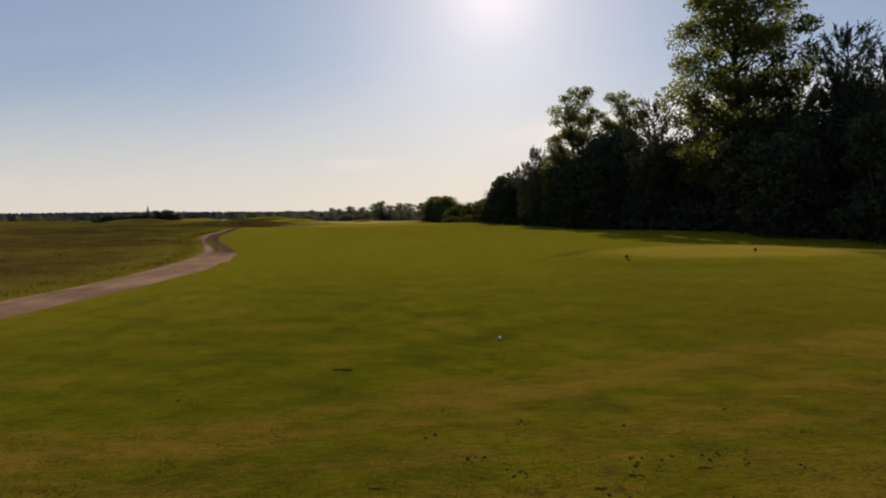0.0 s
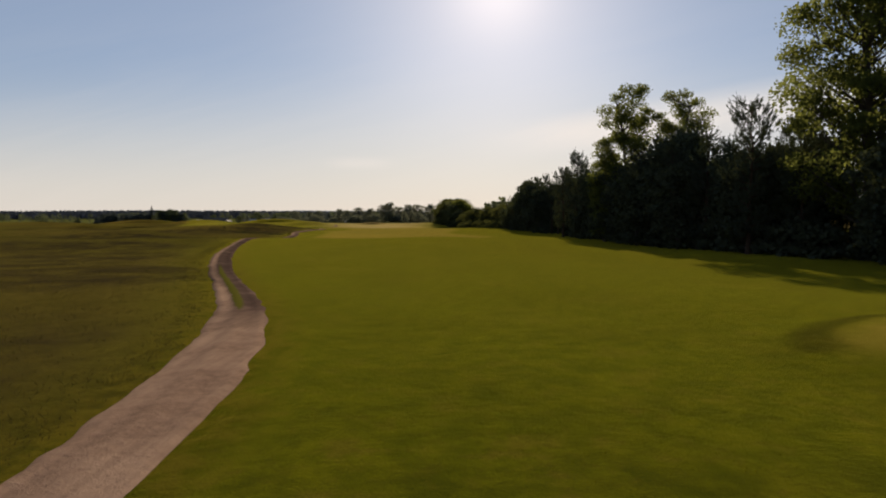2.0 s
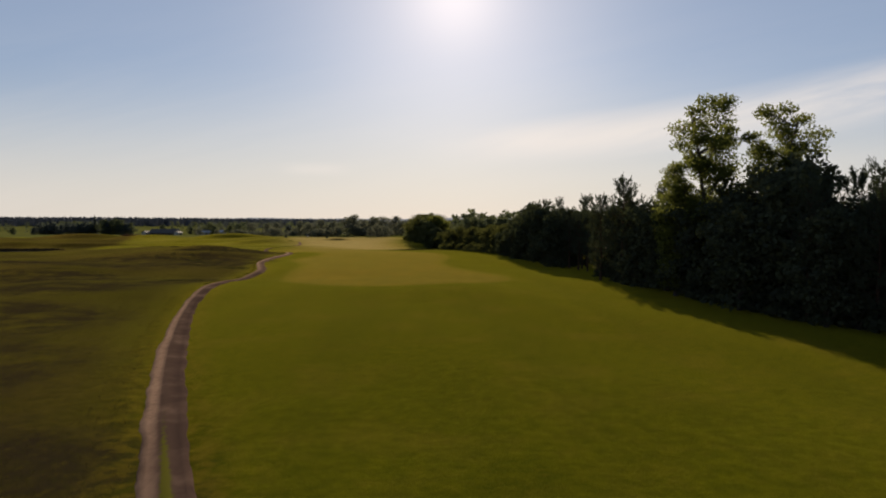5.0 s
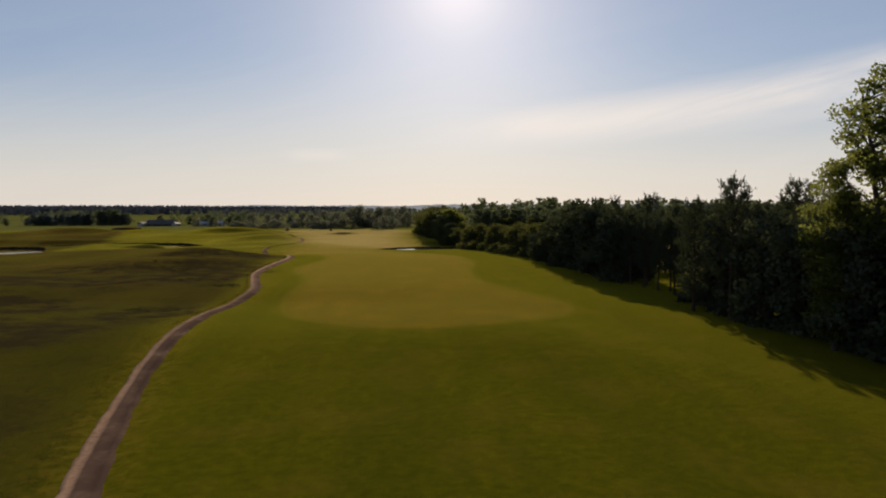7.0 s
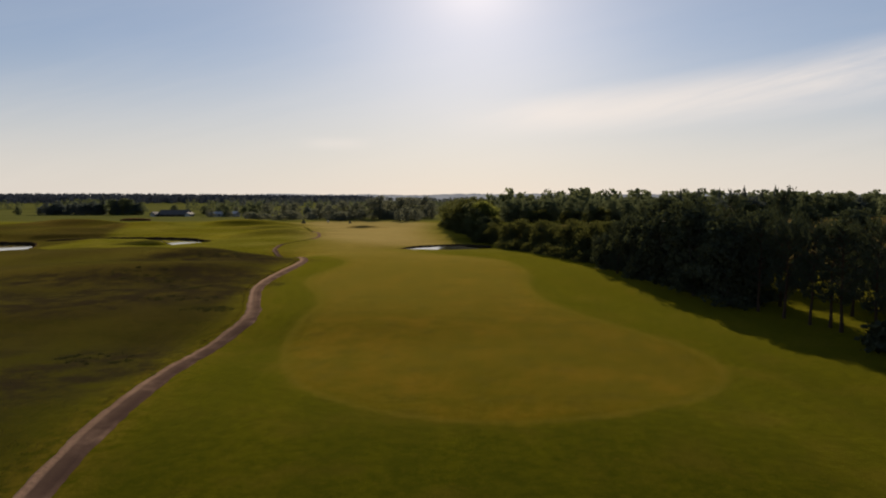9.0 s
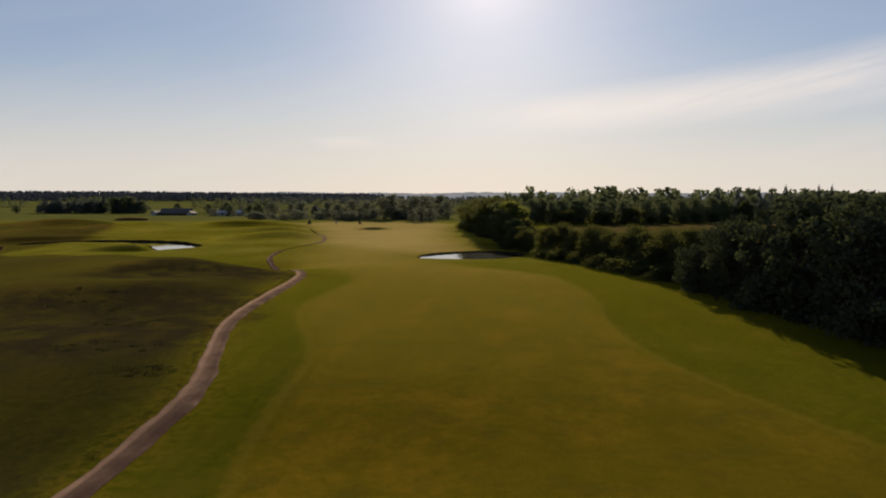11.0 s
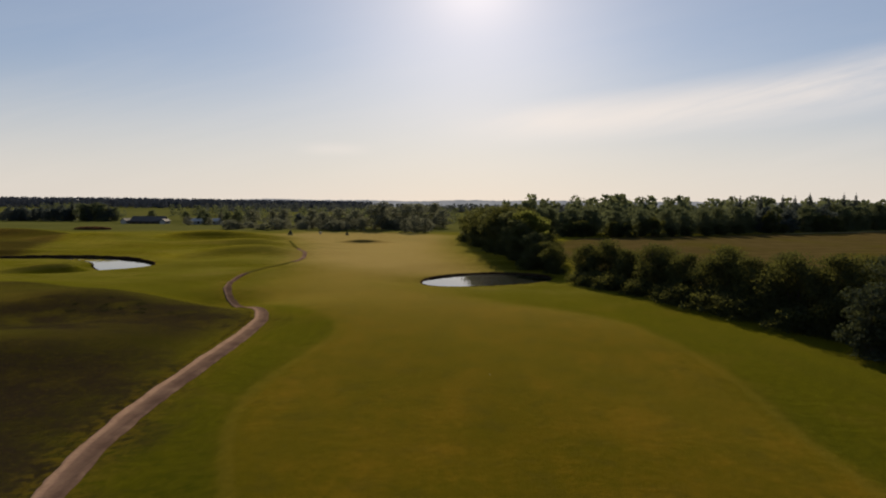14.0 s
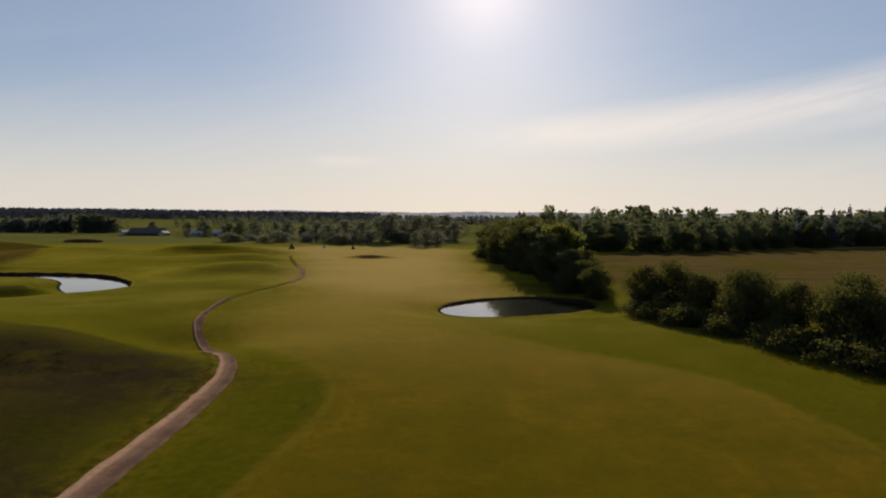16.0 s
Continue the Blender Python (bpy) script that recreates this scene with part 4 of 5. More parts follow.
# low undergrowth at the edge of the belt
UNDER = broad_tree("hazel_shrub", 2.6, 1.9, 0.05, 22, 1100, 0.40, 41, (BARK, LEAF_DARK), "low dark hazel shrub under the belt trees", "shrub", fullness=0.4, clump=0.75, trunk_r=0.06, stems=4)
y = 30.0
while y < 166:
    if not 113 < y < 131:
        edge = float(np.interp(y, [26, 60, 85, 100, 115, 130, 145, 168], [24.5, 17.6, 14.4, 11.6, 12.6, 11.0, 8.8, 8.0]))
        q = rnd.uniform(0.8, 1.35)
        plant(UNDER, edge + rnd.uniform(0, 2.5), y, rnd.uniform(0, 360), (q, q * rnd.uniform(0.85, 1.1)), group="undergrowth shrubs")
    y += rnd.uniform(2.2, 4.2)

# ---------------------------------------------------------------- bushes along the fairway
BUSH = broad_tree("willow_bush", 6.4, 3.1, 0.1, 44, 15000, 0.19, 51, (BARK, LEAF_BUSH), "round grey-green willow bush with sunlit rim", "bush", fullness=0.45, clump=1.3, trunk_r=0.13, stems=3)
BUSH_B = broad_tree("willow_bush", 6.4, 2.8, 0.1, 40, 14000, 0.19, 57, (BARK, LEAF_BUSH), "round grey-green willow bush with sunlit rim", "bush", fullness=0.5, clump=1.25, trunk_r=0.13, stems=4)
for x, y, h, kind in [(-3.0, 214.5, 6.0, BUSH_B), (-0.2, 212.0, 6.9, BUSH), (1.2, 206.0, 5.4, BUSH_B), (2.6, 199.0, 6.6, BUSH), (4.0, 193.5, 5.5, BUSH_B), (5.6, 187.5, 6.9, BUSH), (6.8, 182.0, 5.9, BUSH_B),
                      (8.0, 177.5, 6.9, BUSH), (9.4, 172.0, 7.0, BUSH_B), (5.0, 203.0, 6.2, BUSH), (8.6, 192.0, 6.3, BUSH_B), (11.0, 184.0, 6.4, BUSH), (13.0, 176.0, 6.6, BUSH_B)]:
    plant(kind, x, y, rnd.uniform(0, 360), (h / 6.4 * rnd.uniform(0.94, 1.10), h / 6.4), group="fairway bushes")
GOLD = broad_tree("sallow_tree", 8.4, 4.0, 0.2, 64, 17000, 0.24, 63, (BARK, LEAF), "round sunlit yellow-green sallow beside darker trees", "tree", fullness=0.5, clump=1.1, trunk_r=0.2, stems=3)
WOOD_A = broad_tree("alder_tree", 10.2, 3.9, 0.15, 62, 9000, 0.30, 66, (BARK, LEAF_ALDER), "rounded grey-green alder tree near the pond", "tree", fullness=0.45, clump=1.3, stems=2)
WOOD_B = broad_tree("alder_tree", 10.2, 3.4, 0.15, 56, 8400, 0.30, 68, (BARK, LEAF_ALDER), "rounded grey-green alder tree near the pond", "tree", fullness=0.5, clump=1.25, stems=3)
for x, y, h, kind in [(-4.8, 231.5, 5.0, BUSH_B), (-5.6, 238.0, 5.4, BUSH), (-6.6, 243.5, 6.2, WOOD_A), (-7.0, 249.0, 6.2, BUSH_B), (-6.0, 256.0, 10.2, GOLD), (-9.6, 260.5, 10.0, WOOD_B), (-3.6, 246.0, 5.8, BUSH), (-8.8, 253.0, 8.2, WOOD_A),
                      (-10.4, 267.0, 10.8, BUSH_B), (-11.2, 275.0, 11.0, WOOD_A), (-12.0, 286.0, 11.2, BUSH), (-13.0, 299.0, 10.6, WOOD_A), (-14.2, 312.0, 10.4, BUSH_B), (-6.2, 272.0, 11.0, BUSH), (-8.0, 290.0, 11.6, WOOD_B), (-15.4, 326.0, 8.0, WOOD_A), (-10.0, 322.0, 8.6, WOOD_B), (-4.0, 282.0, 8.8, WOOD_A)]:
    q = h / (6.4 if kind in (BUSH, BUSH_B) else 8.4 if kind is GOLD else 10.2)
    plant(kind, x, y, rnd.uniform(0, 360), (q * 1.14, q), group="pond side trees")

# low growth added at the foot of the bushes to darken the shadow there
SHADE_FILL = broad_tree("sallow_shrub", 2.6, 2.0, 0.02, 26, 2600, 0.20, 43, (BARK, LEAF_BUSH), "low dark shrub added to deepen the shadow below the willow bushes", "shrub", fullness=0.3, clump=0.95, trunk_r=0.05, stems=4)
for i in range(30):
    y = 169 + 42 * (i + rnd.uniform(0, 0.8)) / 30
    q = rnd.uniform(0.5, 1.0)
    plant(SHADE_FILL, 9.6 - 0.295 * (y - 172) - rnd.uniform(1.2, 3.2), y, rnd.uniform(0, 360), (q * 1.3, q), group="foot shrubs")
for i in range(26):
    y = 236 + 86 * (i + rnd.uniform(0, 0.8)) / 26
    q = rnd.uniform(0.5, 0.85)
    plant(SHADE_FILL, -5.2 - 0.118 * (y - 231) - rnd.uniform(1.6, 3.2), y, rnd.uniform(0, 360), (q * 1.3, q), group="foot shrubs", label="low dark shrub added to deepen the shadow below the pond side trees")

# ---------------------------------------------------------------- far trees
# Haze over these trees is put into their leaf colours.
FAR_A = broad_tree("field_tree", 10.0, 3.9, 0.15, 60, 6400, 0.36, 71, (BARK, FAR_HAZE_LEAF), "distant leafy field tree with haze painted into its leaf colour", fullness=0.4, clump=1.35)
FAR_B = broad_tree("field_tree", 10.0, 3.3, 0.15, 38, 6000, 0.38, 77, (BARK, FAR_HAZE_LEAF), "distant leafy field tree with haze painted into its leaf colour", fullness=0.55, clump=1.4)
HAZE_A = broad_tree("field_tree", 10.0, 4.0, 0.1, 52, 4200, 0.36, 72, (BARK, HAZE_LEAF), "distant field tree with haze painted into its pale green leaves", fullness=0.45, clump=1.4)
HAZE_B = broad_tree("field_tree", 10.0, 3.2, 0.1, 46, 3800, 0.36, 74, (BARK, HAZE_LEAF), "distant field tree with haze painted into its pale green leaves", fullness=0.5, clump=1.3)
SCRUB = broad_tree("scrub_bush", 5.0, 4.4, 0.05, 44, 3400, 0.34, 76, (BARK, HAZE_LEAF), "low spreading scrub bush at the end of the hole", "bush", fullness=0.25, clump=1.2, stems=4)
FAR_C = broad_tree("field_tree", 10.0, 3.8, 0.1, 40, 6000, 0.38, 79, (BARK, HAZE_DARK), "distant dark field tree", fullness=0.45, clump=1.5)


def spruce(h, seed):
    rng = np.random.default_rng(seed)
    wood, crown = Shape(), Shape()
    wood.tube(np.array([[0, 0, -0.3], [0, 0, h * 0.5], [0, 0, h * 0.93]]), [0.2, 0.12, 0.03], 6)
    k = 1500
    f = 1 - np.sqrt(rng.uniform(0, 1, k))
    a = rng.uniform(0, 6.283, k)
    r = (1 - f) ** 0.8 * h * 0.21 * rng.uniform(0.3, 1.0, k) * (0.8 + 0.2 * np.sin(f * 60))
    pos = np.stack([r * np.cos(a), r * np.sin(a), 0.5 + f * (h - 0.6)], 1)
    crown.leaves(pos, np.stack([np.cos(a), np.sin(a), np.full(k, -0.35)], 1) + rng.normal(0, 0.3, (k, 3)), 0.9 * (1.1 - 0.6 * f), 0.4, rng)
    root = tagged(new("spruce_tree"), "pointed dark spruce tree in the distance", "tree")
    part("trunk", wood.mesh("trunk", PINE_BARK, True), root)
    part("crown", crown.mesh("crown", HAZE_DARK), root)
    return root


def brush_heap(x, y, length, h):
    """A low heap of reddish brown cut brush."""
    rng = np.random.default_rng(83)
    e = stood("brush_heap", x, y, "low heap of reddish brown cut brush on the meadow", "brush heap")
    core, twig = Shape(), Shape()
    u = np.linspace(-1, 1, 15)
    core.tube(np.stack([u * length / 2, 0.4 * np.sin(u * 5), 0.30 * h + 0 * u], 1), 0.06 + 0.62 * h * np.sqrt(np.clip(1 - u ** 2, 0, 1)) * rng.uniform(0.45, 1.25, 15), 9)
    k = 1500
    v, a = rng.uniform(-1, 1, k), rng.uniform(0, math.pi, k)
    r = 0.75 * h * np.sqrt(1 - v ** 2) * rng.uniform(0.8, 1.15, k)
    twig.leaves(np.stack([v * length / 2, 1.5 * r * np.cos(a), 0.2 * h + r * np.sin(a)], 1), rng.normal(size=(k, 3)) + np.array([0.5, 0, 0.2]), 1.0, 0.16, rng)
    part("core", core.mesh("core", BRUSH, True), e)
    part("twigs", twig.mesh("twigs", BRUSH), e)


BRUSH = leaf_material("dry_brush", (0.15, 0.075, 0.04), (0.24, 0.13, 0.07), (0.12, 0.06, 0.035), 0.3, 0.0)
brush_heap(-169, 386, 15, 1.1)
SPRUCE = spruce(14.0, 91)
# the wood beyond the ploughed field
def wood_edge(x):
    return 340 + 0.55 * max(0.0, x - 48) + (6 if x < 14 else 0)


for i in range(78):
    x = 10 + i * 2.9 + rnd.uniform(-1.5, 1.5)
    y = wood_edge(x) + (4, 11, 19)[i % 3] + rnd.uniform(-3, 3)
    h = rnd.uniform(8.4, 10.2) * (1 + 0.0022 * max(0, x - 48)) + (1.0 if i % 3 == 2 else 0.0)
    kind = rnd.choice((FAR_A, FAR_B, FAR_A, FAR_C)) if x > 75 else rnd.choice((FAR_A, FAR_B))
    plant(kind, x, y, rnd.uniform(0, 360), (h / 10 * 1.12, h / 10), group="wood edge trees")
for x in (96, 105, 109.5, 121, 128, 137, 150, 158, 172):
    plant(SPRUCE, x, wood_edge(x) + rnd.uniform(6, 18), 0, (rnd.uniform(1.0, 1.5), rnd.uniform(0.98, 1.3)), group="wood edge trees")
HEDGE = broad_tree("hedge_bush", 6.0, 4.2, 0.05, 48, 5200, 0.34, 82, (BARK, LEAF_BUSH), "round dark hedge bush at the field edge", "bush", fullness=0.3, clump=1.15, stems=4)
for x, y, w, h in [(19.6, 338, 1.0, 5.6), (24.4, 338.5, 1.0, 6.0), (33.6, 337, 0.9, 5.6), (38.6, 337.5, 0.95, 5.4), (47.6, 338, 1.15, 7.0), (56, 343, 0.6, 3.4), (63, 347, 0.7, 3.6), (71, 351, 0.6, 3.2), (78, 355, 0.7, 4.2), (87, 360, 0.7, 4.0), (104, 370, 0.95, 9.4), (110, 372, 0.6, 4.0), (133, 386, 1.2, 7.4), (141, 390, 1.1, 6.4)]:
    plant(HEDGE, x, y, rnd.uniform(0, 360), (w * 1.05, h / 6.0), group="field hedge bushes")
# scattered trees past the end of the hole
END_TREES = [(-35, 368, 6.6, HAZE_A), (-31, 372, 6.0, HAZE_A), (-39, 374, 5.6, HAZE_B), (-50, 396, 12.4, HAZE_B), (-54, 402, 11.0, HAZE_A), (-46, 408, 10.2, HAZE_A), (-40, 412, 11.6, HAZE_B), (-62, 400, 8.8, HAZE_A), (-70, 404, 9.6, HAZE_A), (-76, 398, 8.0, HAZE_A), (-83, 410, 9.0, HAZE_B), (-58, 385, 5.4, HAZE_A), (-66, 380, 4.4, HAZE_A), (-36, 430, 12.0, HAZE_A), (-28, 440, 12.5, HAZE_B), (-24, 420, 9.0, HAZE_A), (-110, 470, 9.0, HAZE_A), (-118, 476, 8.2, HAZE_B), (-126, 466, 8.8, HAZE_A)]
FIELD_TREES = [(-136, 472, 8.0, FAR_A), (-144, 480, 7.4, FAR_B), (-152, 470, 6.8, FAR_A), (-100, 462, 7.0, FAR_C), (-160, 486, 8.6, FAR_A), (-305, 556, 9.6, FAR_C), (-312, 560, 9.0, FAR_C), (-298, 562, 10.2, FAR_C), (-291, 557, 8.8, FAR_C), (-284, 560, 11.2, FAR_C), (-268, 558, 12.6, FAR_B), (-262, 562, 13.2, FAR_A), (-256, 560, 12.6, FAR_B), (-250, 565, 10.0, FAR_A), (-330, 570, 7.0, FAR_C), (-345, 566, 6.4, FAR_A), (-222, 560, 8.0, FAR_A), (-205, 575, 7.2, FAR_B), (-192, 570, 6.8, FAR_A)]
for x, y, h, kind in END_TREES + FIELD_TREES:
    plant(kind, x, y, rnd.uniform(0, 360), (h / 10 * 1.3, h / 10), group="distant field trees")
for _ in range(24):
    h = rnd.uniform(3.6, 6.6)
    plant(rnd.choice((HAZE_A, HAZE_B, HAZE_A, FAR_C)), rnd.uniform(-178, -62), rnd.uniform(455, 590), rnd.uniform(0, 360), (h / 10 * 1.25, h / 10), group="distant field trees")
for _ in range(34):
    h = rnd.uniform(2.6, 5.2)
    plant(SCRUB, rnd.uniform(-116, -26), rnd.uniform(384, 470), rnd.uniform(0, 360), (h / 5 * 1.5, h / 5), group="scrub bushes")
for _ in range(16):
    h = rnd.uniform(8.5, 11.5)
    plant(FAR_C, rnd.uniform(-322, -252), rnd.uniform(556, 572), rnd.uniform(0, 360), (h / 10 * 1.1, h / 10), group="distant field trees")
plant(SPRUCE, -275.5, 559, 0, (1.3, 1.16), group="distant field trees")


def far_wood(name, label, spots, heights, quads, leaf, mat, seed):
    """Many far crowns in one mesh."""
    rng = np.random.default_rng(seed)
    crown = Shape()
    grounds = terrain(*np.array(spots).T, False)
    for (x, y), z in zip(spots, grounds):
        h = rng.uniform(*heights)
        f = rng.uniform(0.02, 1, quads)
        a = rng.uniform(0, 6.283, quads)
        r = h * 0.30 * np.sqrt(np.clip(1 - (f * 1.15 - 0.25) ** 2, 0.05, 1)) * rng.uniform(0.3, 1.0, quads)
        pos = np.stack([x + r * np.cos(a), y + r * np.sin(a), z + f * h], 1)
        crown.leaves(pos, rng.normal(size=(quads, 3)), leaf * h / 14, leaf * 0.75 * h / 14, rng)
    return tagged(new(name, crown.mesh(name, mat)), label, "forest", kind="stuff")


rng = np.random.default_rng(17)
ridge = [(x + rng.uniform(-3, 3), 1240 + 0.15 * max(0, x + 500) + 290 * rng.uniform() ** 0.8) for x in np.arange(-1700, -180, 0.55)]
far_wood("ridge_forest", "dark continuous forest along the far ridge, bluish haze painted into its leaves", ridge, (11.0, 14.0), 40, 3.6, RIDGE_HAZE_LEAF, 1)


def build_backdrop():
    """The last wooded rise beyond everything else, a band that glows pale for haze."""
    x = np.arange(-900, 1800, 2.0)
    top = 19 + 1.2 * np.sin(x * 0.011) + 1.0 * np.sin(x * 0.027 + 1) + np.interp(x, np.arange(-900, 1806, 6.0), rng.normal(0, 0.55, 451)) + rng.normal(0, 0.25, len(x))
    v = np.concatenate([np.stack([x, 1750 + 0 * x, z], 1) for z in (-12 + 0 * x, top)])
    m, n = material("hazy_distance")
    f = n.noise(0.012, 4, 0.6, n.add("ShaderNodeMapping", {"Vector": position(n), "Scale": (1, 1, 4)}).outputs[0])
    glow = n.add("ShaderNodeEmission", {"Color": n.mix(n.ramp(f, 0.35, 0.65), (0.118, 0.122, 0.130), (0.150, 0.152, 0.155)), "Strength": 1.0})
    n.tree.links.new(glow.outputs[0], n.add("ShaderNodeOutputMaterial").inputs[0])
    return tagged(mesh_object("backdrop", v, grid_faces(2, len(x)), m), "wooded rise on the horizon, its pale haze made by a glow", "horizon", kind="structure")


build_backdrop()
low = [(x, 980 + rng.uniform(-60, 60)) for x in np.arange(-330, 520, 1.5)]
far_wood("valley_wood", "mixed woodland in the shallow valley, haze painted into its leaves", low, (7, 11.5), 50, 3.2, VALE_HAZE_LEAF, 2)
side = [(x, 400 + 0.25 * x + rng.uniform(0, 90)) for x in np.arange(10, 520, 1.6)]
far_wood("field_wood", "mixed wood behind the ploughed field", side, (11, 16.0), 76, 2.5, FAR_HAZE_LEAF, 3)
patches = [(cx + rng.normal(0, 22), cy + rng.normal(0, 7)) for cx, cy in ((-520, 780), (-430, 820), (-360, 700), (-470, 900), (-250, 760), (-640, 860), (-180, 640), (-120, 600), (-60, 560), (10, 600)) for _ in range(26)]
far_wood("copse", "scattered copses among distant fields", patches, (6, 11), 60, 2.2, FAR_HAZE_LEAF, 4)

# small conical shrubs past the green
rng = np.random.default_rng(23)
sh = Shape()
f, a = rng.uniform(0, 1, 700), rng.uniform(0, 6.283, 700)
r = (1 - f) * 1.0 * rng.uniform(0.5, 1, 700)
sh.leaves(np.stack([r * np.cos(a), r * np.sin(a), 0.1 + 2.9 * f], 1), rng.normal(size=(700, 3)) + np.array([0, 0, 0.6]), 0.35, 0.2, rng)
shrub = tagged(new("juniper_shrub"), "small dark conical juniper shrub on the rough", "shrub")
part("crown", sh.mesh("crown", HAZE_DARK), shrub)
stem = Shape()
stem.tube(np.array([[0, 0, -0.2], [0, 0, 1.2], [0, 0, 2.4]]), [0.08, 0.05, 0.02], 6)
part("trunk", stem.mesh("trunk", PINE_BARK), shrub)
for x, y, q in [(-77.0, 342, 0.60), (-58.5, 350, 0.45)]:
    plant(shrub, x, y, 0, (q * 1.8, q), group="juniper shrubs")

# ---------------------------------------------------------------- far farm buildings
PLASTER, SLATE = plain_material("weathered_white_render", (0.30, 0.29, 0.27), (0.42, 0.41, 0.38), 1.5), plain_material("dark_roofing", (0.05, 0.045, 0.045), (0.10, 0.09, 0.085), 2.0)
TIN, PANE = plain_material("grey_sheet_metal", (0.17, 0.18, 0.19), (0.26, 0.27, 0.28), 1.0, 0.45), plain_material("dark_window_glass", (0.02, 0.025, 0.03), (0.03, 0.035, 0.04), 1.0, 0.1, 0.0)

TIMBER = plain_material("dark_timber_boards", (0.045, 0.034, 0.026), (0.09, 0.07, 0.05), 2.0)


def box(size, at, mat, name, parent, bevel=0.03):
    bm = bmesh.new()
    bmesh.ops.create_cube(bm, size=1.0)
    bmesh.ops.scale(bm, vec=size, verts=bm.verts)
    bmesh.ops.translate(bm, vec=at, verts=bm.verts)
    bmesh.ops.bevel(bm, geom=bm.edges[:], offset=bevel, segments=1, affect="EDGES")
    me = bpy.data.meshes.new(name)
    bm.to_mesh(me)
    bm.free()
    me.materials.append(mat)
    return part(name, me, parent)


def house(x, y, turn, length, depth, eaves, ridge_h, wall_mat, roof_mat, label):
    e = stood("farm_building", x, y, label, "building", "farm buildings")
    e.rotation_euler = (0, 0, radians(turn))
    bm = bmesh.new()
    L, D = length / 2, depth / 2
    ends = []
    for sx in (-L, L):
        ends.append([bm.verts.new((sx, -D, -0.4)), bm.verts.new((sx, D, -0.4)), bm.verts.new((sx, D, eaves)), bm.verts.new((sx, 0, ridge_h)), bm.verts.new((sx, -D, eaves))])
        bm.faces.new(ends[-1])
    for i, j in ((0, 1), (1, 2), (4, 0)):
        bm.faces.new((ends[0][i], ends[0][j], ends[1][j], ends[1][i]))
    bmesh.ops.recalc_face_normals(bm, faces=bm.faces[:])
    me = bpy.data.meshes.new("wall")
    bm.to_mesh(me)
    bm.free()
    me.materials.append(wall_mat)
    part("wall", me, e)
    bm = bmesh.new()
    for s in (-1, 1):
        o, t = 0.5, 0.18
        low_z = eaves - o * (ridge_h - eaves) / D
        pts = [(-L - o, s * (D + o), low_z), (L + o, s * (D + o), low_z), (L + o, 0, ridge_h), (-L - o, 0, ridge_h)]
        lower = [bm.verts.new((a, b, c + 0.01)) for a, b, c in pts]
        upper = [bm.verts.new((a, b, c + t)) for a, b, c in pts]
        bm.faces.new(lower), bm.faces.new(upper)
        for i in range(4):
            bm.faces.new((lower[i], lower[(i + 1) % 4], upper[(i + 1) % 4], upper[i]))
    bmesh.ops.recalc_face_normals(bm, faces=bm.faces[:])
    me = bpy.data.meshes.new("roof")
    bm.to_mesh(me)
    bm.free()
    me.materials.append(roof_mat)
    part("roof", me, e)
    k = max(3, int(length / 3.5))
    for i in range(k):
        box((1.1, 0.12, 1.1), (-L + (i + 0.5) * length / k, -D - 0.02, eaves * 0.55), PANE, "window", e)
    box((0.12, 1.2, 2.0), (L + 0.02, 0, 1.0), SLATE, "door", e)
    return e


house(-194.5, 495, 4, 18, 8, 1.6, 4.2, TIMBER, SLATE, "long low timber barn with a dark pitched roof")
house(-206, 491, 70, 4.6, 4, 1.7, 2.9, PLASTER, SLATE, "small white farm building with a dark pitched roof")
house(-183, 489, 75, 4.4, 3.6, 1.6, 2.6, PLASTER, SLATE, "small white outbuilding at the end of the barn")
house(-157.5, 482, -3, 17, 8, 1.8, 3.2, TIN, TIN, "low grey metal farm shed among bushes")

# ---------------------------------------------------------------- the tee
MARKER = plain_material("weathered_red_wood", (0.10, 0.024, 0.015), (0.16, 0.040, 0.026), 20, 0.95, specular=0.05)
STEEL, BALL = plain_material("rusty_steel", (0.10, 0.07, 0.05), (0.2, 0.15, 0.11), 30, 0.5, metallic=0.6), plain_material("white_ball", (0.78, 0.78, 0.76), (0.84, 0.84, 0.82), 60, 0.7, 0.3, specular=0.1)


def lathe(rows, mat, name, parent, sides=16):
    bm = bmesh.new()
    rings = [[bm.verts.new((r * math.cos(2 * math.pi * i / sides), r * math.sin(2 * math.pi * i / sides), z)) for i in range(sides)] for r, z in rows]
    for a, b in zip(rings[:-1], rings[1:]):
        for i in range(sides):
            bm.faces.new((a[i], a[(i + 1) % sides], b[(i + 1) % sides], b[i])).smooth = True
    bm.faces.new(rings[0][::-1]), bm.faces.new(rings[-1])
    me = bpy.data.meshes.new(name)
    bm.to_mesh(me)
    bm.free()
    me.materials.append(mat)
    return part(name, me, parent) if parent else new(name, me)


def tee_marker(x, y):
    e = stood("tee_marker", x, y, "small dark red rounded wooden marker on the tee", "tee marker", "tee markers")
    e.scale = (0.72, 0.72, 0.72)
    lathe([(0.035, 0.02), (0.062, 0.04), (0.078, 0.085), (0.072, 0.125), (0.052, 0.155), (0.02, 0.17)], MARKER, "head", e)
    lathe([(0.012, -0.12), (0.012, 0.06)], STEEL, "spike", e, 8)
    return e


tee_marker(5.45, 21.6)
tee_marker(10.6, 23.7)
tee_marker(14.4, 32.4)
ball = lathe([(0.004, 0.0), (0.012, 0.002), (0.0185, 0.010), (0.0214, 0.0214), (0.0185, 0.033), (0.012, 0.040), (0.004, 0.0428)], BALL, "golf_ball", None)
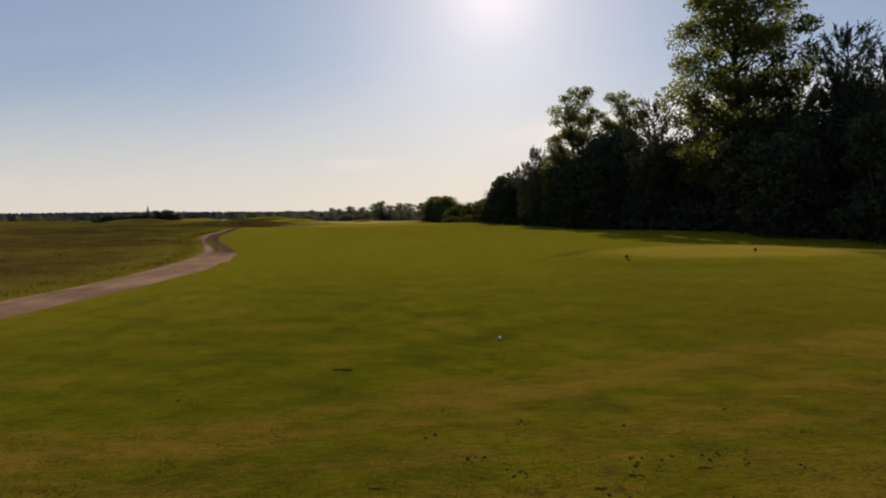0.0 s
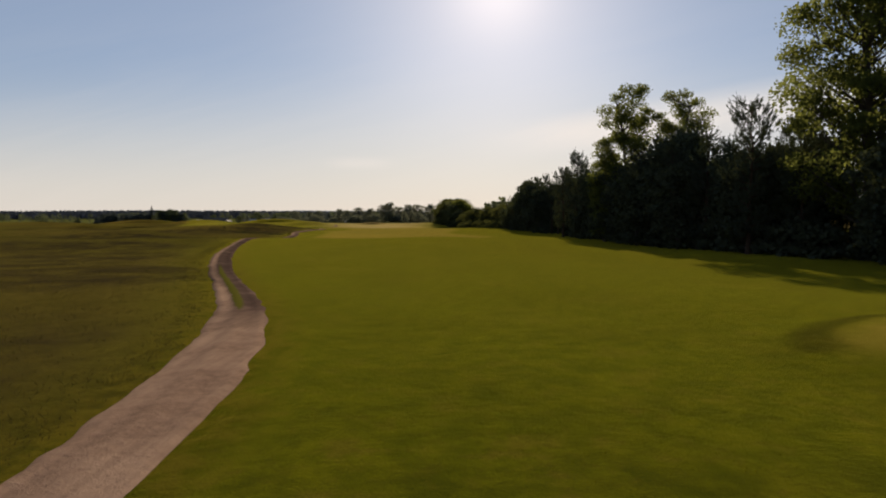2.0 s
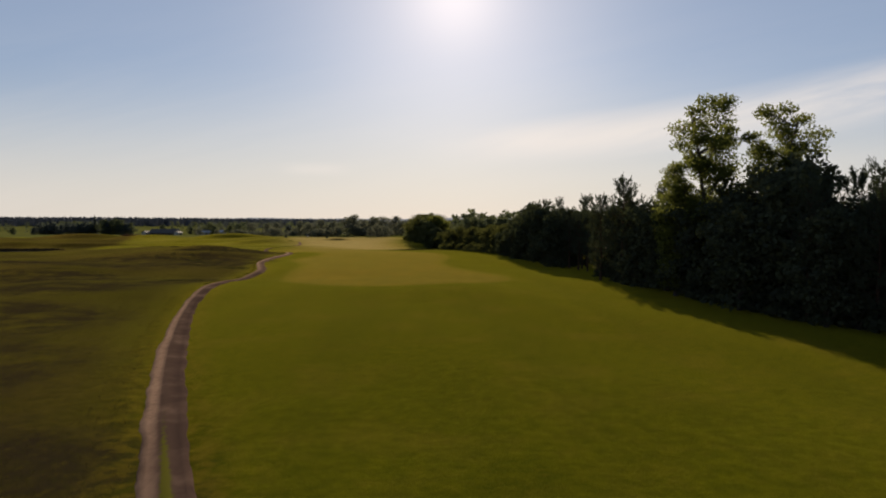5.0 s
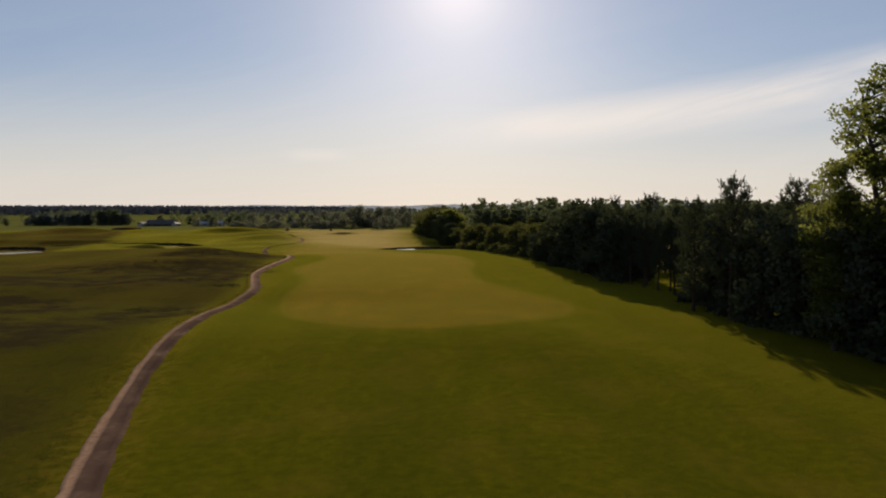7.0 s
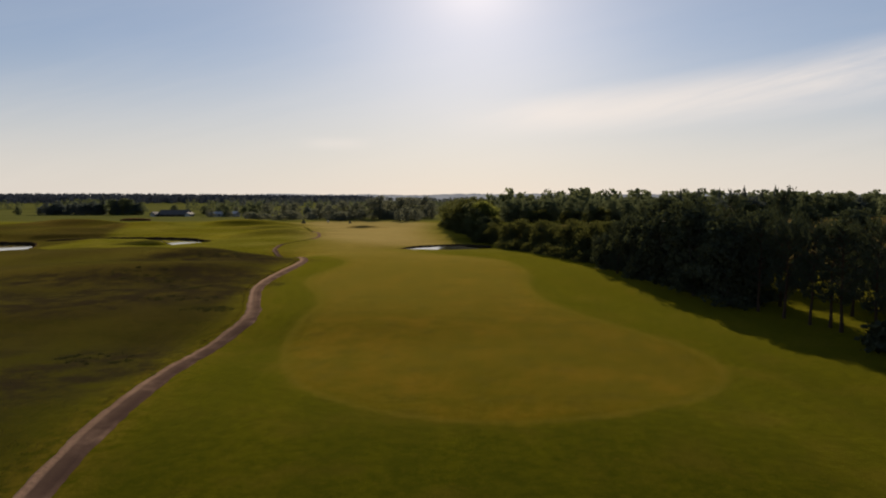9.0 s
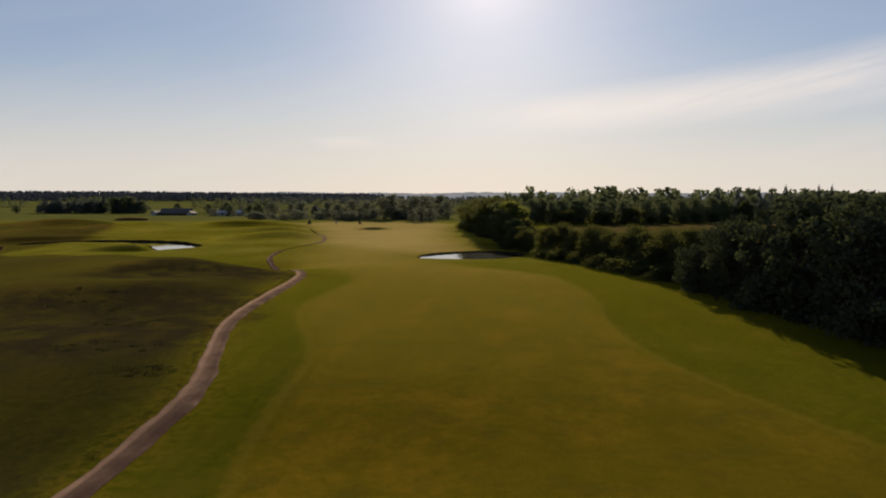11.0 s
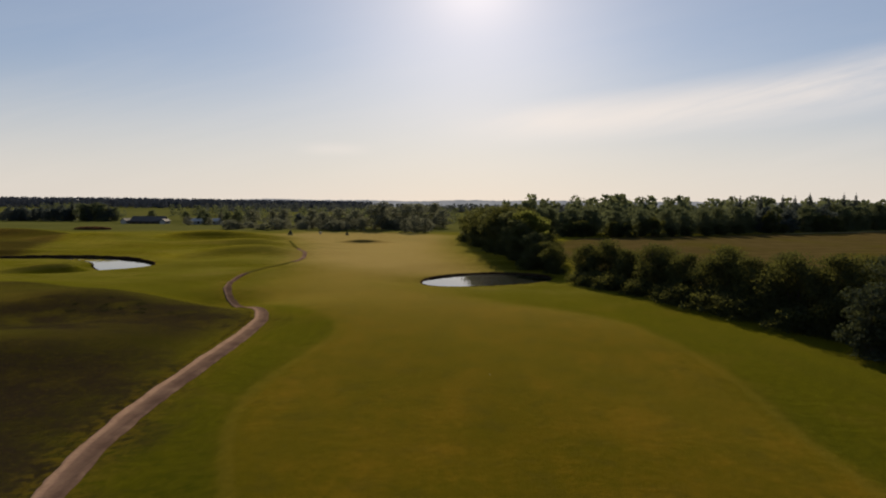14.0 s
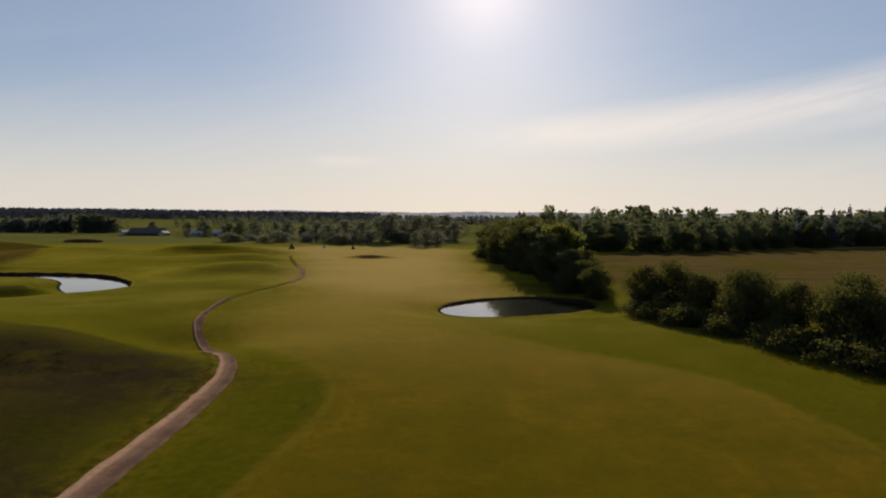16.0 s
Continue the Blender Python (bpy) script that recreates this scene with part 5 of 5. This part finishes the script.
ball.location = (0.55, 9.7, height(0.55, 9.7) + 0.004)
tagged(ball, "white golf ball lying in the grass", "golf ball", "golf balls")
tagged(copy_thing(ball, pose(-21.65, 159.0, height(-21.65, 159.0) + 0.012)), "white golf ball lying on the fairway")

# divots in the turf
DIVOT = plain_material("bare_divot_soil", (0.014, 0.011, 0.004), (0.028, 0.021, 0.008), 25, 1.0, specular=0.0)
rng = np.random.default_rng(29)
for x, y, w in [(-1.5, 7.85, 0.20), (-0.60, 4.42, 0.09), (1.25, 4.66, 0.11), (1.80, 4.80, 0.09), (0.95, 4.44, 0.06), (1.15, 9.3, 0.07), (-4.4, 9.6, 0.10), (3.1, 20.4, 0.10), (3.9, 20.9, 0.09), (4.5, 20.6, 0.06), (-35.0, 172.4, 0.28), (-17.6, 160.5, 0.15)]:
    bm = bmesh.new()
    ring = [bm.verts.new((w * (0.5 + 0.7 * rng.uniform()) * math.cos(2 * math.pi * i / 14), 0.45 * w * (0.4 + 0.9 * rng.uniform()) * math.sin(2 * math.pi * i / 14), -0.02)) for i in range(14)]
    inner = [bm.verts.new((v.co.x * 0.75, v.co.y * 0.75, -0.004 + 0.003 * rng.uniform())) for v in ring]
    for i in range(14):
        bm.faces.new((ring[i], ring[(i + 1) % 14], inner[(i + 1) % 14], inner[i]))
    bm.faces.new(inner)
    me = bpy.data.meshes.new("divot")
    bm.to_mesh(me)
    bm.free()
    me.materials.append(DIVOT)
    ob = tagged(new("divot", me), "dark bare soil divot in the turf", "divot", "turf divots")
    ob.location = (x, y, height(x, y) + 0.005)

# ---------------------------------------------------------------- a sign past the green
sign = stood("tee_sign", -66.6, 342.0, "small white tee sign board on a post", "sign")
box((0.10, 0.10, 1.1), (0, 0, 0.5), TIMBER, "post", sign, 0.01)
box((0.95, 0.06, 0.7), (0, -0.09, 1.0), PLASTER, "board", sign, 0.01)

# ---------------------------------------------------------------- grass
def blades(name, label, x, y, length, width, mat, seed, lean=0.5):
    rng = np.random.default_rng(seed)
    k = len(x)
    z = terrain(x, y)
    ln = length * rng.uniform(0.5, 1.3, k)
    way = np.stack([rng.normal(0, lean, k), rng.normal(0, lean, k), np.ones(k)], 1)
    way /= np.linalg.norm(way, axis=1)[:, None]
    s = Shape()
    s.leaves(np.stack([x, y, z], 1) + way * (ln * 0.45)[:, None], way, ln, width * rng.uniform(0.7, 1.4, k), rng)
    return tagged(new(name, s.mesh(name, mat)), label, "grass", kind="stuff")


rng = np.random.default_rng(31)
k, each = 5200, 18
cy = 3.0 + 15 * rng.uniform(0, 1, k) ** 1.8
cx = -0.15 * cy + (rng.uniform(-1, 1, k)) * (1.8 + 0.95 * cy)
x, y = np.repeat(cx, each) + rng.normal(0, 0.07, k * each), np.repeat(cy, each) + rng.normal(0, 0.07, k * each)
d = to_track(x, y)
ok = (d < -1.3)
blades("grass", "short mown turf with clover and dry blades", x[ok], y[ok], 0.030, 0.0042, BLADE, 1, 0.9)
cx, cy = rng.uniform(-34, -9, 1900), rng.uniform(10, 95, 1900)
x, y = np.repeat(cx, 22) + rng.normal(0, 0.4, 41800), np.repeat(cy, 22) + rng.normal(0, 0.4, 41800)
d = to_track(x, y)
ok = (d > 1.25)
blades("rough_grass", "tall dry rough grass beside the track", x[ok], y[ok], 0.13, 0.012, STRAW, 2, 0.7)
cx, cy = rng.uniform(-80, -34, 2200), rng.uniform(60, 190, 2200)
x, y = np.repeat(cx, 10) + rng.normal(0, 0.6, 22000), np.repeat(cy, 10) + rng.normal(0, 0.6, 22000)
d = to_track(x, y)
ok = (d > 1.3)
blades("rough_grass", "tall dry rough grass on the mounds", x[ok], y[ok], 0.17, 0.02, STRAW, 3, 0.8)
# taller tufts along the left edge of the track
p = np.array(TRACK)
along = np.concatenate([[0], np.cumsum(np.hypot(*np.diff(p, axis=0).T))])
at_s = np.repeat(rng.uniform(0, 210, 1100), 12) + rng.normal(0, 0.12, 13200)
off = 0.85 + np.abs(rng.normal(0, 0.2, 13200))
cx, cy = np.interp(at_s, along, p[:, 0]), np.interp(at_s, along, p[:, 1])
dx, dy = np.interp(at_s + 0.5, along, p[:, 0]) - cx, np.interp(at_s + 0.5, along, p[:, 1]) - cy
ln = np.hypot(dx, dy) + 1e-6
off = off + np.where(cy < 100, 1.1, 0.25) * rng.uniform(0, 1, 13200)
blades("rough_grass", "ragged dry tufts along the edge of the track", cx - dy / ln * off, cy + dx / ln * off, 0.085, 0.012, STRAW, 4, 0.7)
# low dark weeds in the rough
cx, cy = [], []
for hx, hy, r in [(-55.2, 151.7, 3.0), (-49.4, 145.8, 2.2), (-46, 136.5, 2.6), (-40.5, 130, 1.6), (-59.5, 156, 3.0), (-54, 180, 4.5), (-41.5, 112, 2.0)]:
    a, q = rng.uniform(0, 6.283, 18), np.sqrt(rng.uniform(0, 1, 18))
    cx.append(hx + 1.5 * r * q * np.cos(a)), cy.append(hy + r * q * np.sin(a))
cx, cy = np.concatenate(cx), np.concatenate(cy)
size = rng.uniform(0.10, 0.40, len(cx))
x, y = np.repeat(cx, 40) + rng.normal(0, 1, len(cx) * 40) * np.repeat(size, 40), np.repeat(cy, 40) + rng.normal(0, 1, len(cx) * 40) * np.repeat(size, 40)
ok = to_track(x, y) > 1.8
blades("weeds", "low dark weed clumps in the rough", x[ok], y[ok], 0.10, 0.06, WEED, 6, 1.1)
# loose clods near the start
rng = np.random.default_rng(37)
SOIL = plain_material("dry_clods", (0.075, 0.042, 0.016), (0.19, 0.115, 0.048), 60, 0.95, specular=0.0)
spots = [(-0.55, 4.65), (0.13, 5.07), (0.45, 4.73), (0.83, 5.24), (1.38, 4.90), (1.57, 4.98), (1.94, 5.13), (2.19, 5.01), (1.45, 5.92), (-0.31, 5.53), (-2.90, 6.43), (-1.63, 5.46), (2.5, 4.7), (1.06, 4.37), (2.9, 5.6), (1.9, 5.6), (0.6, 5.9), (2.6, 6.3)]
bm = bmesh.new()
for cx, cy in spots:
    for _ in range(int(rng.integers(5, 12))):
        x, y, r = cx + rng.normal(0, 0.09), cy + rng.normal(0, 0.09), 0.004 + 0.014 * rng.uniform() ** 2
        lump = rng.normal(size=(11, 3))
        lump *= (r * rng.uniform(0.7, 1.25, 11) / np.linalg.norm(lump, axis=1))[:, None]
        lump = lump * np.array([1.2, 1.0, 0.7]) + np.array([x, y, height(x, y) + r * 0.35])
        bmesh.ops.convex_hull(bm, input=[bm.verts.new(q) for q in lump])
cl = bpy.data.meshes.new("clods")
bm.to_mesh(cl)
bm.free()
cl.materials.append(SOIL)
tagged(new("clods", cl), "loose dry soil clods scattered in worn turf", "soil", kind="stuff")
